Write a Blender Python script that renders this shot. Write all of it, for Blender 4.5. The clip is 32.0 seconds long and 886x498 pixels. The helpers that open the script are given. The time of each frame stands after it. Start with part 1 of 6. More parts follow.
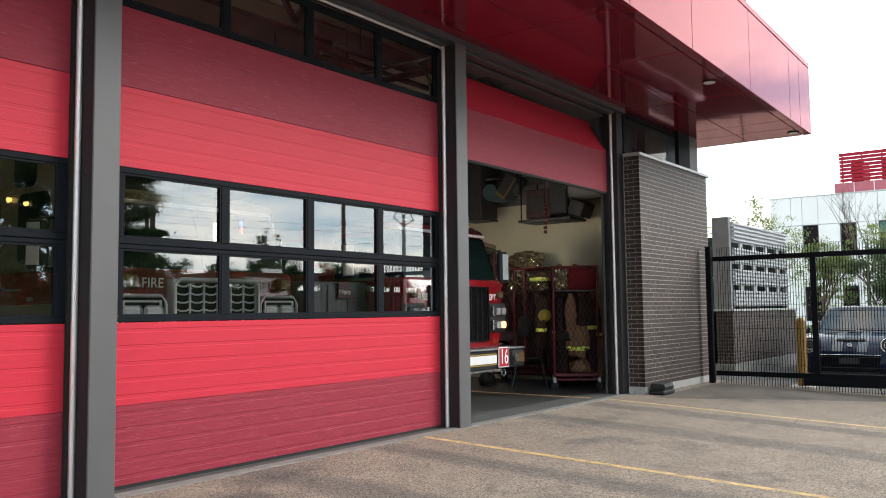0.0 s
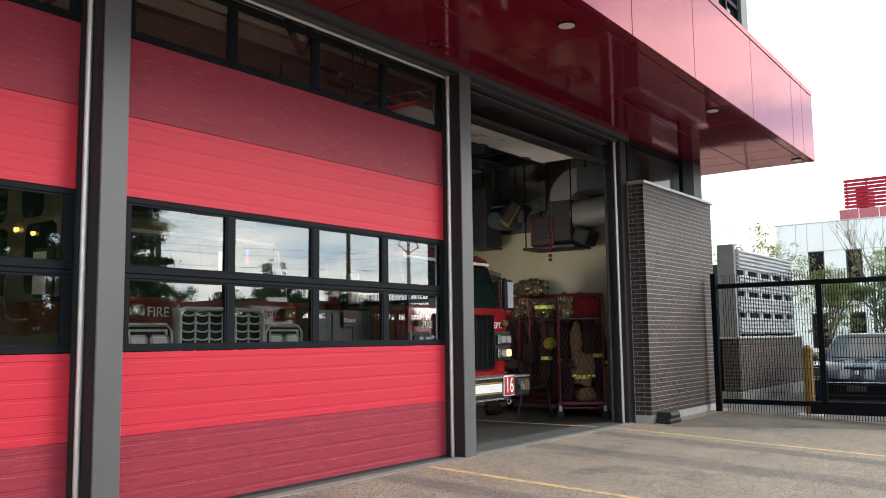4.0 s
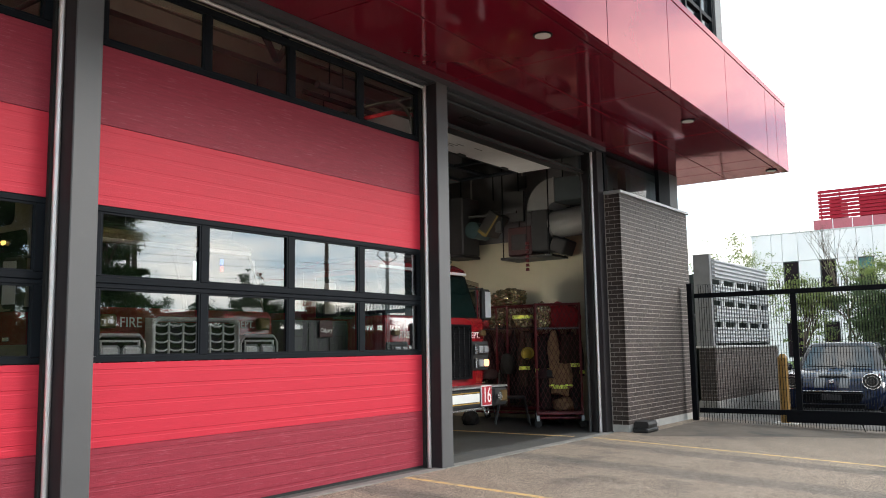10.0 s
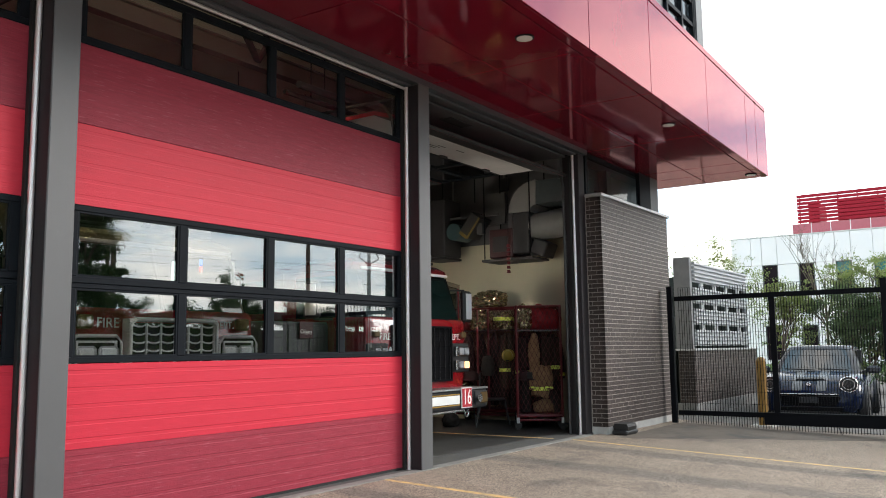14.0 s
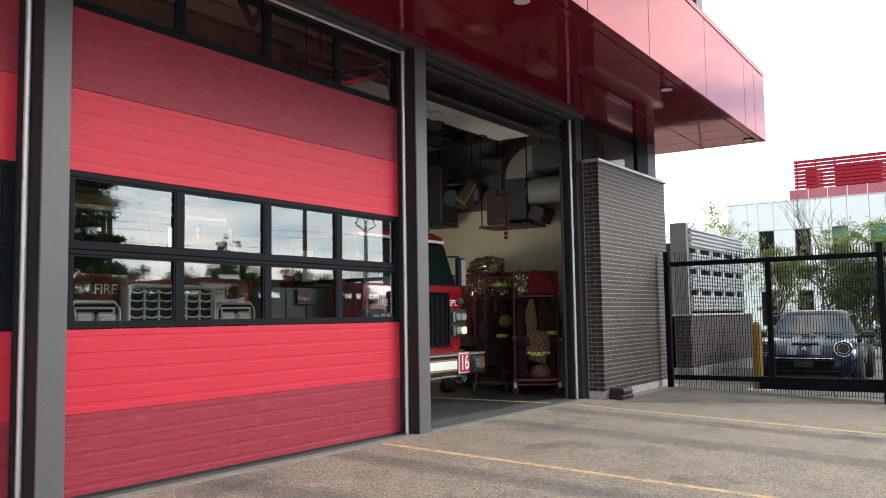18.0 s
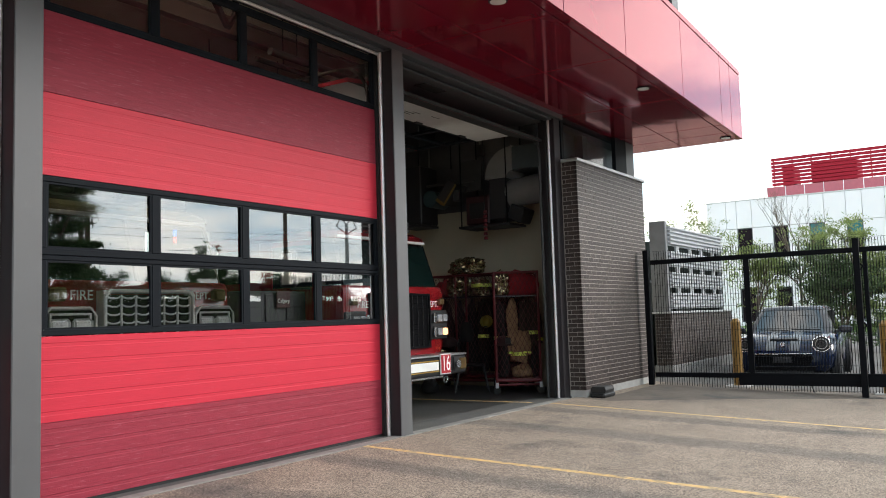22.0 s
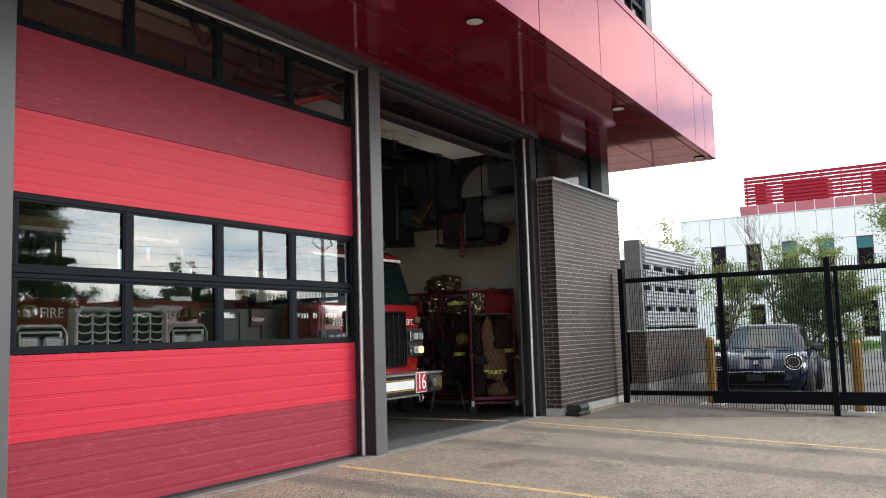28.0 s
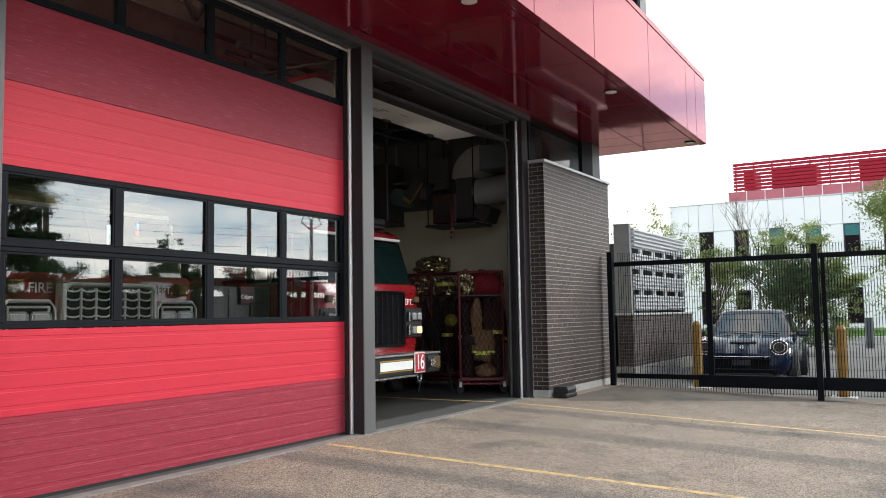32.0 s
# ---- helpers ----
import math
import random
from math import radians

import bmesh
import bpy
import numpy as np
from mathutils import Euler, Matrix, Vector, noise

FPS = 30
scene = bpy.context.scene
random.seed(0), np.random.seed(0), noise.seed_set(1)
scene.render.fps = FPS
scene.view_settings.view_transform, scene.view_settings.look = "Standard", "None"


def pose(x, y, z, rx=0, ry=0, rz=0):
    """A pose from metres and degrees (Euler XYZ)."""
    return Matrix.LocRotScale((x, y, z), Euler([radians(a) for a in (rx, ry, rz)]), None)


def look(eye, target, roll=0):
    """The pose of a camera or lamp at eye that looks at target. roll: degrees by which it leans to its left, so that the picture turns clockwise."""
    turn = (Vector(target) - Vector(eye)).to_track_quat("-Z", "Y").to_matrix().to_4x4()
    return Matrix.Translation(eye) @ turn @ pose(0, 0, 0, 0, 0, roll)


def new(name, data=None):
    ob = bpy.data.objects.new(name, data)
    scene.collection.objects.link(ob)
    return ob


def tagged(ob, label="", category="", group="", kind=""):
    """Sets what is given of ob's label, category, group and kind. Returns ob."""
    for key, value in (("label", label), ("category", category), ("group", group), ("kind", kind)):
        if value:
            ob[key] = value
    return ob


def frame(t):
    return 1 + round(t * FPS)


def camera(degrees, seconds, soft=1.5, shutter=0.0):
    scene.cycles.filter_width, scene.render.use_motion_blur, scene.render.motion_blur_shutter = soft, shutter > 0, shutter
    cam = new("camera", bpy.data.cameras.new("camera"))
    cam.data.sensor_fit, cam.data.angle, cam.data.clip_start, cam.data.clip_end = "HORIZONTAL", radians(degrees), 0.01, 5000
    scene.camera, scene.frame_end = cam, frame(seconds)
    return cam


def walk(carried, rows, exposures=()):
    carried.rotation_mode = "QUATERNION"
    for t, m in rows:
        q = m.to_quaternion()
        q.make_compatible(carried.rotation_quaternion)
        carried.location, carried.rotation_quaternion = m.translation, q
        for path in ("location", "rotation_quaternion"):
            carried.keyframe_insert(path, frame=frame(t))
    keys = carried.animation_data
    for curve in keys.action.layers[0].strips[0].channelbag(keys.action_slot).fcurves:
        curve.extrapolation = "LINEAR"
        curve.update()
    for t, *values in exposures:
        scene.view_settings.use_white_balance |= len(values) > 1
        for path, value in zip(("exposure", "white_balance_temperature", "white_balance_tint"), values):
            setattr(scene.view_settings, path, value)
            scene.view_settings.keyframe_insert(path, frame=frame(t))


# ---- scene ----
# ---- camera ----
# seconds, eye, yaw, pitch, lean
PATH = [
    (0, -0.133, -5.670, 1.274, -53.236, 4.198, 0.67), (0.5, -0.131, -5.664, 1.284, -53.211, 4.382, 0.81), (1, -0.137, -5.663, 1.282, -53.028, 4.796, 0.91),
    (1.5, -0.139, -5.676, 1.280, -52.784, 5.181, 0.84), (2, -0.130, -5.674, 1.278, -52.838, 5.515, 0.95), (2.5, -0.132, -5.683, 1.274, -53.015, 5.734, 1.04),
    (3, -0.143, -5.681, 1.277, -53.028, 6.001, 0.90), (3.5, -0.145, -5.681, 1.287, -53.023, 6.084, 0.82), (5.5, -0.152, -5.665, 1.282, -52.543, 5.738, 0.61),
    (6, -0.145, -5.662, 1.275, -52.539, 5.937, 0.67), (6.5, -0.147, -5.677, 1.278, -52.729, 6.136, 0.51), (7, -0.137, -5.677, 1.280, -52.866, 6.225, 0.68),
    (7.5, -0.134, -5.681, 1.282, -53.031, 6.327, 0.60), (8, -0.128, -5.684, 1.272, -53.463, 6.485, 0.65), (8.5, -0.128, -5.685, 1.283, -53.851, 6.279, 0.55),
    (9, -0.119, -5.683, 1.279, -53.971, 6.224, 0.64), (9.5, -0.113, -5.684, 1.279, -54.018, 6.506, 0.68), (10, -0.112, -5.682, 1.279, -54.381, 6.718, 0.96),
    (10.5, -0.114, -5.689, 1.281, -54.686, 6.685, 0.94), (11, -0.112, -5.684, 1.276, -54.788, 6.588, 0.71), (11.5, -0.111, -5.690, 1.280, -54.859, 6.448, 0.56),
    (12, -0.102, -5.693, 1.274, -55.096, 6.447, 0.76), (12.5, -0.109, -5.702, 1.280, -55.311, 6.389, 0.84), (13, -0.106, -5.703, 1.278, -55.503, 6.611, 0.80),
    (13.5, -0.094, -5.697, 1.278, -55.535, 6.822, 0.78), (14, -0.094, -5.689, 1.281, -55.591, 6.810, 0.75), (14.5, -0.094, -5.686, 1.276, -55.549, 6.508, 0.54),
    (16.5, -0.103, -5.666, 1.273, -55.444, 4.881, 0.69), (17, -0.096, -5.680, 1.271, -55.447, 4.499, 0.47), (17.5, -0.088, -5.682, 1.265, -55.704, 4.447, 0.86),
    (18, -0.090, -5.679, 1.267, -55.780, 4.581, 0.93), (18.5, -0.099, -5.675, 1.270, -55.997, 4.595, 0.81), (19, -0.095, -5.670, 1.275, -56.114, 4.598, 0.85),
    (19.5, -0.089, -5.673, 1.270, -56.016, 4.234, 0.66), (20, -0.075, -5.671, 1.271, -56.196, 3.761, 0.91), (20.5, -0.074, -5.676, 1.261, -56.503, 3.999, 1.64),
    (21, -0.073, -5.675, 1.270, -56.715, 4.309, 1.71), (21.5, -0.073, -5.686, 1.274, -56.799, 4.581, 1.68), (22, -0.068, -5.692, 1.264, -57.031, 4.639, 1.78),
    (22.5, -0.072, -5.693, 1.270, -57.237, 4.749, 1.78), (23, -0.087, -5.689, 1.279, -57.433, 5.211, 1.70), (23.5, -0.093, -5.693, 1.278, -57.776, 5.925, 1.81),
    (24, -0.091, -5.703, 1.283, -58.283, 6.406, 1.95), (24.5, -0.090, -5.695, 1.286, -58.529, 6.387, 1.77), (26.5, -0.079, -5.681, 1.277, -58.830, 6.175, 1.85),
    (27, -0.076, -5.689, 1.276, -58.727, 5.800, 1.74), (27.5, -0.067, -5.685, 1.273, -58.509, 5.714, 1.77), (28, -0.062, -5.692, 1.279, -58.674, 5.734, 1.71),
    (28.5, -0.062, -5.693, 1.280, -58.889, 5.658, 1.68), (29, -0.065, -5.700, 1.277, -58.866, 5.324, 1.75), (29.5, -0.056, -5.691, 1.276, -58.878, 4.678, 1.69),
    (30, -0.063, -5.696, 1.271, -58.895, 4.140, 1.54), (30.5, -0.067, -5.692, 1.273, -59.111, 4.075, 1.44), (31, -0.074, -5.696, 1.271, -59.190, 4.278, 1.39),
    (31.5, -0.074, -5.687, 1.270, -59.205, 4.474, 1.18), (32, -0.073, -5.674, 1.271, -59.413, 4.458, 0.91),
]
cam = camera(55.20, 32.0, 1.0)


def cam_pose(x, y, z, yaw, pitch, lean):
    return Matrix.Translation((x, y, z)) @ pose(0, 0, 0, 0, 0, yaw) @ pose(0, 0, 0, 90 + pitch) @ pose(0, 0, 0, 0, 0, -lean)


walk(cam, [(t, cam_pose(*row)) for t, *row in PATH])

# ---- world, sun, exposure ----
scene.view_settings.exposure = 0.75
SUN_EL, SUN_AZ = radians(29), radians(140)
world = bpy.data.worlds.new("sky")
scene.world = world
world.use_nodes = True
wn = world.node_tree
wn.nodes.clear()


def nd(tree, kind, **kw):
    n = tree.nodes.new(kind)
    for k, v in kw.items():
        n.inputs[k.replace("_", " ")].default_value = v
    return n


def build_world():
    out = wn.nodes.new("ShaderNodeOutputWorld")
    sky = wn.nodes.new("ShaderNodeTexSky")
    sky.sky_type = "NISHITA"
    sky.sun_disc = False
    sky.sun_elevation, sky.sun_rotation = SUN_EL, SUN_AZ
    sky.air_density, sky.dust_density, sky.ozone_density = 1.0, 1.2, 1.0
    bg = wn.nodes.new("ShaderNodeBackground")
    bg.inputs["Strength"].default_value = 0.126
    # broken cloud deck over the whole sky
    co = wn.nodes.new("ShaderNodeTexCoord")
    mp = wn.nodes.new("ShaderNodeMapping")
    mp.inputs["Scale"].default_value = (1.0, 1.0, 3.2)
    nz = nd(wn, "ShaderNodeTexNoise", Scale=3.6, Detail=8.0, Roughness=0.62)
    rp = wn.nodes.new("ShaderNodeValToRGB")
    rp.color_ramp.elements[0].position, rp.color_ramp.elements[1].position = 0.42, 0.6
    rp.color_ramp.elements[0].color = (5.3, 7.8, 9.6, 1)
    rp.color_ramp.elements[1].color = (15.3, 14.9, 14.1, 1)
    mix = wn.nodes.new("ShaderNodeMix")
    mix.data_type = "RGBA"
    mix.inputs["Factor"].default_value = 0.86
    wn.links.new(co.outputs["Generated"], mp.inputs["Vector"])
    wn.links.new(mp.outputs["Vector"], nz.inputs["Vector"])
    wn.links.new(nz.outputs["Fac"], rp.inputs["Fac"])
    wn.links.new(sky.outputs["Color"], mix.inputs["A"])
    # the overcast is brighter towards the horizon
    sx = wn.nodes.new("ShaderNodeSeparateXYZ")
    el = wn.nodes.new("ShaderNodeMapRange")
    el.inputs["From Min"].default_value, el.inputs["From Max"].default_value = 0.12, 0.5
    el.inputs["To Min"].default_value, el.inputs["To Max"].default_value = 1.15, 0.78
    sc = wn.nodes.new("ShaderNodeMix")
    sc.data_type, sc.blend_type = "RGBA", "MULTIPLY"
    sc.inputs["Factor"].default_value = 1.0
    wn.links.new(co.outputs["Generated"], sx.inputs["Vector"])
    wn.links.new(sx.outputs["Z"], el.inputs["Value"])
    wn.links.new(rp.outputs["Color"], sc.inputs["A"])
    wn.links.new(el.outputs["Result"], sc.inputs["B"])
    wn.links.new(sc.outputs["Result"], mix.inputs["B"])
    wn.links.new(mix.outputs["Result"], bg.inputs["Color"])
    wn.links.new(bg.outputs["Background"], out.inputs["Surface"])


build_world()
sun = new("sun", bpy.data.lights.new("sun", "SUN"))
sun.data.energy, sun.data.angle, sun.data.color = 1.85, radians(24), (1.0, 0.97, 0.94)
sun.matrix_world = look((19.3, -23.0, 16.6), (0, 0, 0))

# ---- materials ----
MATS = {}


def mat(name, color, rough=0.5, metal=0.0, var=0.12, scale=6.0, bump=0.0, bump_scale=60.0, coat=0.0, stretch=(1, 1, 1),
        dirt=None, dirt_scale=1.2, dirt_at=(0.55, 0.75), streak=False, rand=0.0, emit=0.0, spec=0.5):
    """A procedural surface: base colour varied at two scales, dirt, grain bump."""
    m = bpy.data.materials.new(name)
    MATS[name] = m
    m.use_nodes = True
    t = m.node_tree
    b = t.nodes["Principled BSDF"]
    b.inputs["Roughness"].default_value, b.inputs["Metallic"].default_value = rough, metal
    b.inputs["Coat Weight"].default_value = coat
    b.inputs["Specular IOR Level"].default_value = spec
    co = t.nodes.new("ShaderNodeTexCoord")
    mp = t.nodes.new("ShaderNodeMapping")
    mp.inputs["Scale"].default_value = stretch
    t.links.new(co.outputs["Object"], mp.inputs["Vector"])
    n1 = nd(t, "ShaderNodeTexNoise", Scale=scale, Detail=5.0, Roughness=0.6)
    t.links.new(mp.outputs["Vector"], n1.inputs["Vector"])
    mr = t.nodes.new("ShaderNodeMapRange")
    mr.inputs["From Min"].default_value, mr.inputs["From Max"].default_value = 0.3, 0.7
    mr.inputs["To Min"].default_value, mr.inputs["To Max"].default_value = 1 - var, 1 + var
    t.links.new(n1.outputs["Fac"], mr.inputs["Value"])
    hs = t.nodes.new("ShaderNodeHueSaturation")
    hs.inputs["Color"].default_value = (*color, 1)
    last = mr.outputs["Result"]
    if rand:
        oi = t.nodes.new("ShaderNodeObjectInfo")
        r2 = t.nodes.new("ShaderNodeMapRange")
        r2.inputs["To Min"].default_value, r2.inputs["To Max"].default_value = 1 - rand, 1 + rand
        mu = t.nodes.new("ShaderNodeMath")
        mu.operation = "MULTIPLY"
        t.links.new(oi.outputs["Random"], r2.inputs["Value"])
        t.links.new(last, mu.inputs[0])
        t.links.new(r2.outputs["Result"], mu.inputs[1])
        last = mu.outputs["Value"]
    t.links.new(last, hs.inputs["Value"])
    col = hs.outputs["Color"]
    if dirt:
        n2 = nd(t, "ShaderNodeTexNoise", Scale=dirt_scale, Detail=7.0, Roughness=0.65)
        t.links.new(mp.outputs["Vector"] if streak else co.outputs["Object"], n2.inputs["Vector"])
        rr = t.nodes.new("ShaderNodeMapRange")
        rr.inputs["From Min"].default_value, rr.inputs["From Max"].default_value = dirt_at
        t.links.new(n2.outputs["Fac"], rr.inputs["Value"])
        mx = t.nodes.new("ShaderNodeMix")
        mx.data_type = "RGBA"
        mx.inputs["B"].default_value = (*dirt, 1)
        t.links.new(rr.outputs["Result"], mx.inputs["Factor"])
        t.links.new(col, mx.inputs["A"])
        col = mx.outputs["Result"]
    t.links.new(col, b.inputs["Base Color"])
    if bump:
        n3 = nd(t, "ShaderNodeTexNoise", Scale=bump_scale, Detail=4.0, Roughness=0.6)
        t.links.new(mp.outputs["Vector"], n3.inputs["Vector"])
        bp = nd(t, "ShaderNodeBump", Strength=bump, Distance=0.01)
        t.links.new(n3.outputs["Fac"], bp.inputs["Height"])
        t.links.new(bp.outputs["Normal"], b.inputs["Normal"])
        # rough patches follow the grain
        m4 = t.nodes.new("ShaderNodeMapRange")
        m4.inputs["To Min"].default_value, m4.inputs["To Max"].default_value = max(rough - 0.08, 0.02), min(rough + 0.08, 1)
        t.links.new(n1.outputs["Fac"], m4.inputs["Value"])
        t.links.new(m4.outputs["Result"], b.inputs["Roughness"])
    if emit:
        b.inputs["Emission Color"].default_value = (*color, 1)
        b.inputs["Emission Strength"].default_value = emit
    return m


def glass(name, tint=(0.9, 0.95, 0.95), rough=0.0, ior=3.2):
    m = bpy.data.materials.new(name)
    MATS[name] = m
    m.use_nodes = True
    t = m.node_tree
    t.nodes.clear()
    out = t.nodes.new("ShaderNodeOutputMaterial")
    tr = t.nodes.new("ShaderNodeBsdfTransparent")
    tr.inputs["Color"].default_value = (*tint, 1)
    gl = t.nodes.new("ShaderNodeBsdfGlossy")
    gl.inputs["Roughness"].default_value = rough
    fr = nd(t, "ShaderNodeFresnel", IOR=ior)
    mx = t.nodes.new("ShaderNodeMixShader")
    t.links.new(fr.outputs["Fac"], mx.inputs["Fac"])
    t.links.new(tr.outputs["BSDF"], mx.inputs[1])
    t.links.new(gl.outputs["BSDF"], mx.inputs[2])
    t.links.new(mx.outputs["Shader"], out.inputs["Surface"])
    return m


mat("bright_red", (0.54, 0.029, 0.052), 0.48, spec=0.2, var=0.06, scale=5, bump=0.16, bump_scale=15, stretch=(0.7, 1, 9), dirt=(0.57, 0.055, 0.085), dirt_scale=9, dirt_at=(0.6, 0.72), streak=True)
mat("dark_red", (0.28, 0.029, 0.048), 0.5, spec=0.2, var=0.14, scale=5, bump=0.34, bump_scale=17, stretch=(0.7, 1, 9), dirt=(0.36, 0.075, 0.1), dirt_scale=9, dirt_at=(0.57, 0.68), streak=True)
mat("black_frame", (0.007, 0.009, 0.012), 0.6, var=0.1, spec=0.1)
mat("rubber", (0.012, 0.012, 0.012), 0.8)
mat("steel_guard", (0.72, 0.69, 0.68), 0.46, metal=0.75, var=0.1, scale=2)
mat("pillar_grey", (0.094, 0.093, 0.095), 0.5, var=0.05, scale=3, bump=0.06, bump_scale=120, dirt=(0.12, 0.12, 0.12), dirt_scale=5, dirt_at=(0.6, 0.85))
# shade of the pillars' sides put into the colour; last pillar's face shares it
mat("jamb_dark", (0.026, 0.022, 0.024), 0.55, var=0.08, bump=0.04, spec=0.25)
mat("header_grey", (0.06, 0.064, 0.072), 0.45, var=0.06, bump=0.04)
mat("plate_dark", (0.078, 0.082, 0.09), 0.55, var=0.1, scale=2)
mat("canopy_joint", (0.10, 0.008, 0.012), 0.6)
mat("concrete", (0.4, 0.39, 0.37), 0.85, var=0.2, scale=5, bump=0.3, bump_scale=80, dirt=(0.25, 0.24, 0.22), dirt_scale=3)
mat("footing_grey", (0.2, 0.195, 0.185), 0.9, var=0.2, scale=4, bump=0.3, bump_scale=80, dirt=(0.12, 0.115, 0.11), dirt_scale=2)
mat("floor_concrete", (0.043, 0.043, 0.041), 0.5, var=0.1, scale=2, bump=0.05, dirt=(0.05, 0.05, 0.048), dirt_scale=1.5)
mat("threshold_edge", (0.25, 0.24, 0.22), 0.85, var=0.25, scale=6, bump=0.3, bump_scale=80, dirt=(0.19, 0.18, 0.165), dirt_scale=2.5, dirt_at=(0.5, 0.7))
mat("threshold_grey", (0.088, 0.086, 0.08), 0.8, var=0.2, scale=3, bump=0.2, bump_scale=80, dirt=(0.08, 0.08, 0.078), dirt_scale=1.3, dirt_at=(0.47, 0.56))
mat("brick", (0.05, 0.036, 0.031), 0.5, spec=0.35, var=0.2, scale=14, bump=0.25, bump_scale=150, rand=0.3, stretch=(1, 1, 3))
mat("mortar", (0.37, 0.33, 0.3), 0.9, var=0.08, scale=20, bump=0.3, bump_scale=120)
mat("black_metal", (0.004, 0.0045, 0.006), 0.55, var=0.1, spec=0.07)
mat("galvanised", (0.5, 0.51, 0.53), 0.36, metal=0.35, var=0.1, scale=4)
mat("yellow_paint", (0.68, 0.45, 0.18), 0.7, var=0.2, scale=9, bump=0.1, dirt=(0.27, 0.215, 0.15), dirt_scale=11, dirt_at=(0.47, 0.66))
mat("white_panel", (0.84, 0.81, 0.84), 0.4, var=0.03, scale=0.4)
mat("joint_pale", (0.62, 0.61, 0.62), 0.6, var=0.05)
mat("post_grey", (0.2, 0.2, 0.205), 0.5, metal=0.2, var=0.1)
mat("pink_panel", (0.43, 0.1, 0.13), 0.4, var=0.06)
mat("louvre_red", (0.32, 0.012, 0.028), 0.5, var=0.08, spec=0.15)
mat("dark_glass", (0.02, 0.025, 0.03), 0.08, var=0.05, spec=0.8)
# shade high on the cream wall, put into a darker colour
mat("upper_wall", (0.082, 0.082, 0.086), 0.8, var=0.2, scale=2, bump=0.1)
mat("deck_tan", (0.5, 0.46, 0.36), 0.8, var=0.12, scale=2)
mat("inner_wall", (0.58, 0.53, 0.39), 0.75, var=0.05, scale=1.5, bump=0.05)
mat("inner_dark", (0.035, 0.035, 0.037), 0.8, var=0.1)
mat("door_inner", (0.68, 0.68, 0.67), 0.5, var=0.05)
mat("truck_red", (0.23, 0.006, 0.01), 0.2, var=0.04, coat=0.6)
mat("chrome", (0.8, 0.81, 0.83), 0.24, metal=1.0, var=0.03)
mat("car_blue", (0.004, 0.009, 0.03), 0.09, var=0.04, spec=0.2)
glass("pane_glass", (0.76, 0.8, 0.8))
glass("upper_glass", (0.72, 0.74, 0.72), ior=1.9)
glass("strip_glass", (0.6, 0.7, 0.73), ior=1.4)
mat("car_pillar", (0.012, 0.014, 0.02), 0.3, var=0.05)
mat("car_roof", (0.03, 0.034, 0.045), 0.2, var=0.04, spec=0.5)
mat("stripe_grey", (0.09, 0.095, 0.105), 0.25, var=0.05)
mat("car_glass", (0.008, 0.01, 0.012), 0.02, var=0.1, spec=0.9, coat=0.3)
mat("lamp_clear", (0.7, 0.72, 0.75), 0.1, metal=0.6, var=0.1, scale=20)
mat("truck_cream", (0.24, 0.2, 0.12), 0.3, var=0.05, coat=0.4)
mat("roof_tan", (0.16, 0.14, 0.08), 0.4, var=0.08)
mat("cab_glass", (0.005, 0.013, 0.012), 0.04, var=0.05, spec=0.15)
mat("white_paint", (0.75, 0.75, 0.73), 0.4, var=0.05)
mat("letter_white", (0.92, 0.9, 0.86), 0.4, var=0.03)
mat("plate_red", (0.4, 0.012, 0.02), 0.4, var=0.05)
mat("gold", (0.5, 0.3, 0.06), 0.35, metal=0.5, var=0.1)
mat("black_plastic", (0.014, 0.014, 0.015), 0.5, var=0.12)
mat("grille_dark", (0.04, 0.04, 0.043), 0.3, metal=0.6, var=0.1)
mat("tread_plate", (0.5, 0.5, 0.52), 0.3, metal=0.9, var=0.25, scale=60, bump=0.3, bump_scale=90)
mat("side_glow", (1.0, 0.6, 0.15), 0.3, emit=1.6)
mat("amber_lens", (0.14, 0.09, 0.04), 0.25, metal=0.3, var=0.2)
mat("brass_lens", (0.25, 0.17, 0.06), 0.2, metal=0.5, var=0.3, scale=14)
mat("lamp_lit_white", (0.85, 1.0, 0.97), 0.4, emit=0.6)
mat("lamp_lit_blue", (0.08, 0.3, 1.0), 0.4, emit=0.5)
mat("lamp_lit_red", (1.0, 0.15, 0.12), 0.4, emit=0.4)
mat("lamp_white", (0.8, 0.82, 0.85), 0.2, var=0.15, scale=30)
mat("amber_lamp", (1.0, 0.25, 0.06), 0.3, emit=2.5)
mat("headlamp_on", (1.0, 0.5, 0.24), 0.3, emit=1.1)
# non-metal white: the mirror's bright reflection is put into the colour
mat("mirror_face", (0.9, 0.91, 0.93), 0.25, metal=0.0, var=0.05)
mat("rack_red", (0.11, 0.006, 0.01), 0.4, var=0.1)
mat("rack_mesh", (0.07, 0.008, 0.012), 0.5, var=0.1)
mat("coat_tan", (0.24, 0.14, 0.075), 0.9, var=0.25, scale=9, bump=0.5, bump_scale=25)
mat("sign_red", (0.05, 0.005, 0.008), 0.45, var=0.08)
mat("locker_grey", (0.035, 0.037, 0.04), 0.5, var=0.08)
mat("gear_maroon", (0.018, 0.003, 0.004), 0.8, var=0.3, scale=9, bump=0.4, bump_scale=20)
mat("helmet_yellow", (0.3, 0.23, 0.03), 0.35, var=0.15)
mat("coat_brown", (0.024, 0.017, 0.011), 0.9, var=0.35, scale=9, bump=0.5, bump_scale=25)
mat("coat_dark", (0.009, 0.007, 0.0065), 0.9, var=0.3, scale=9, bump=0.5, bump_scale=25)
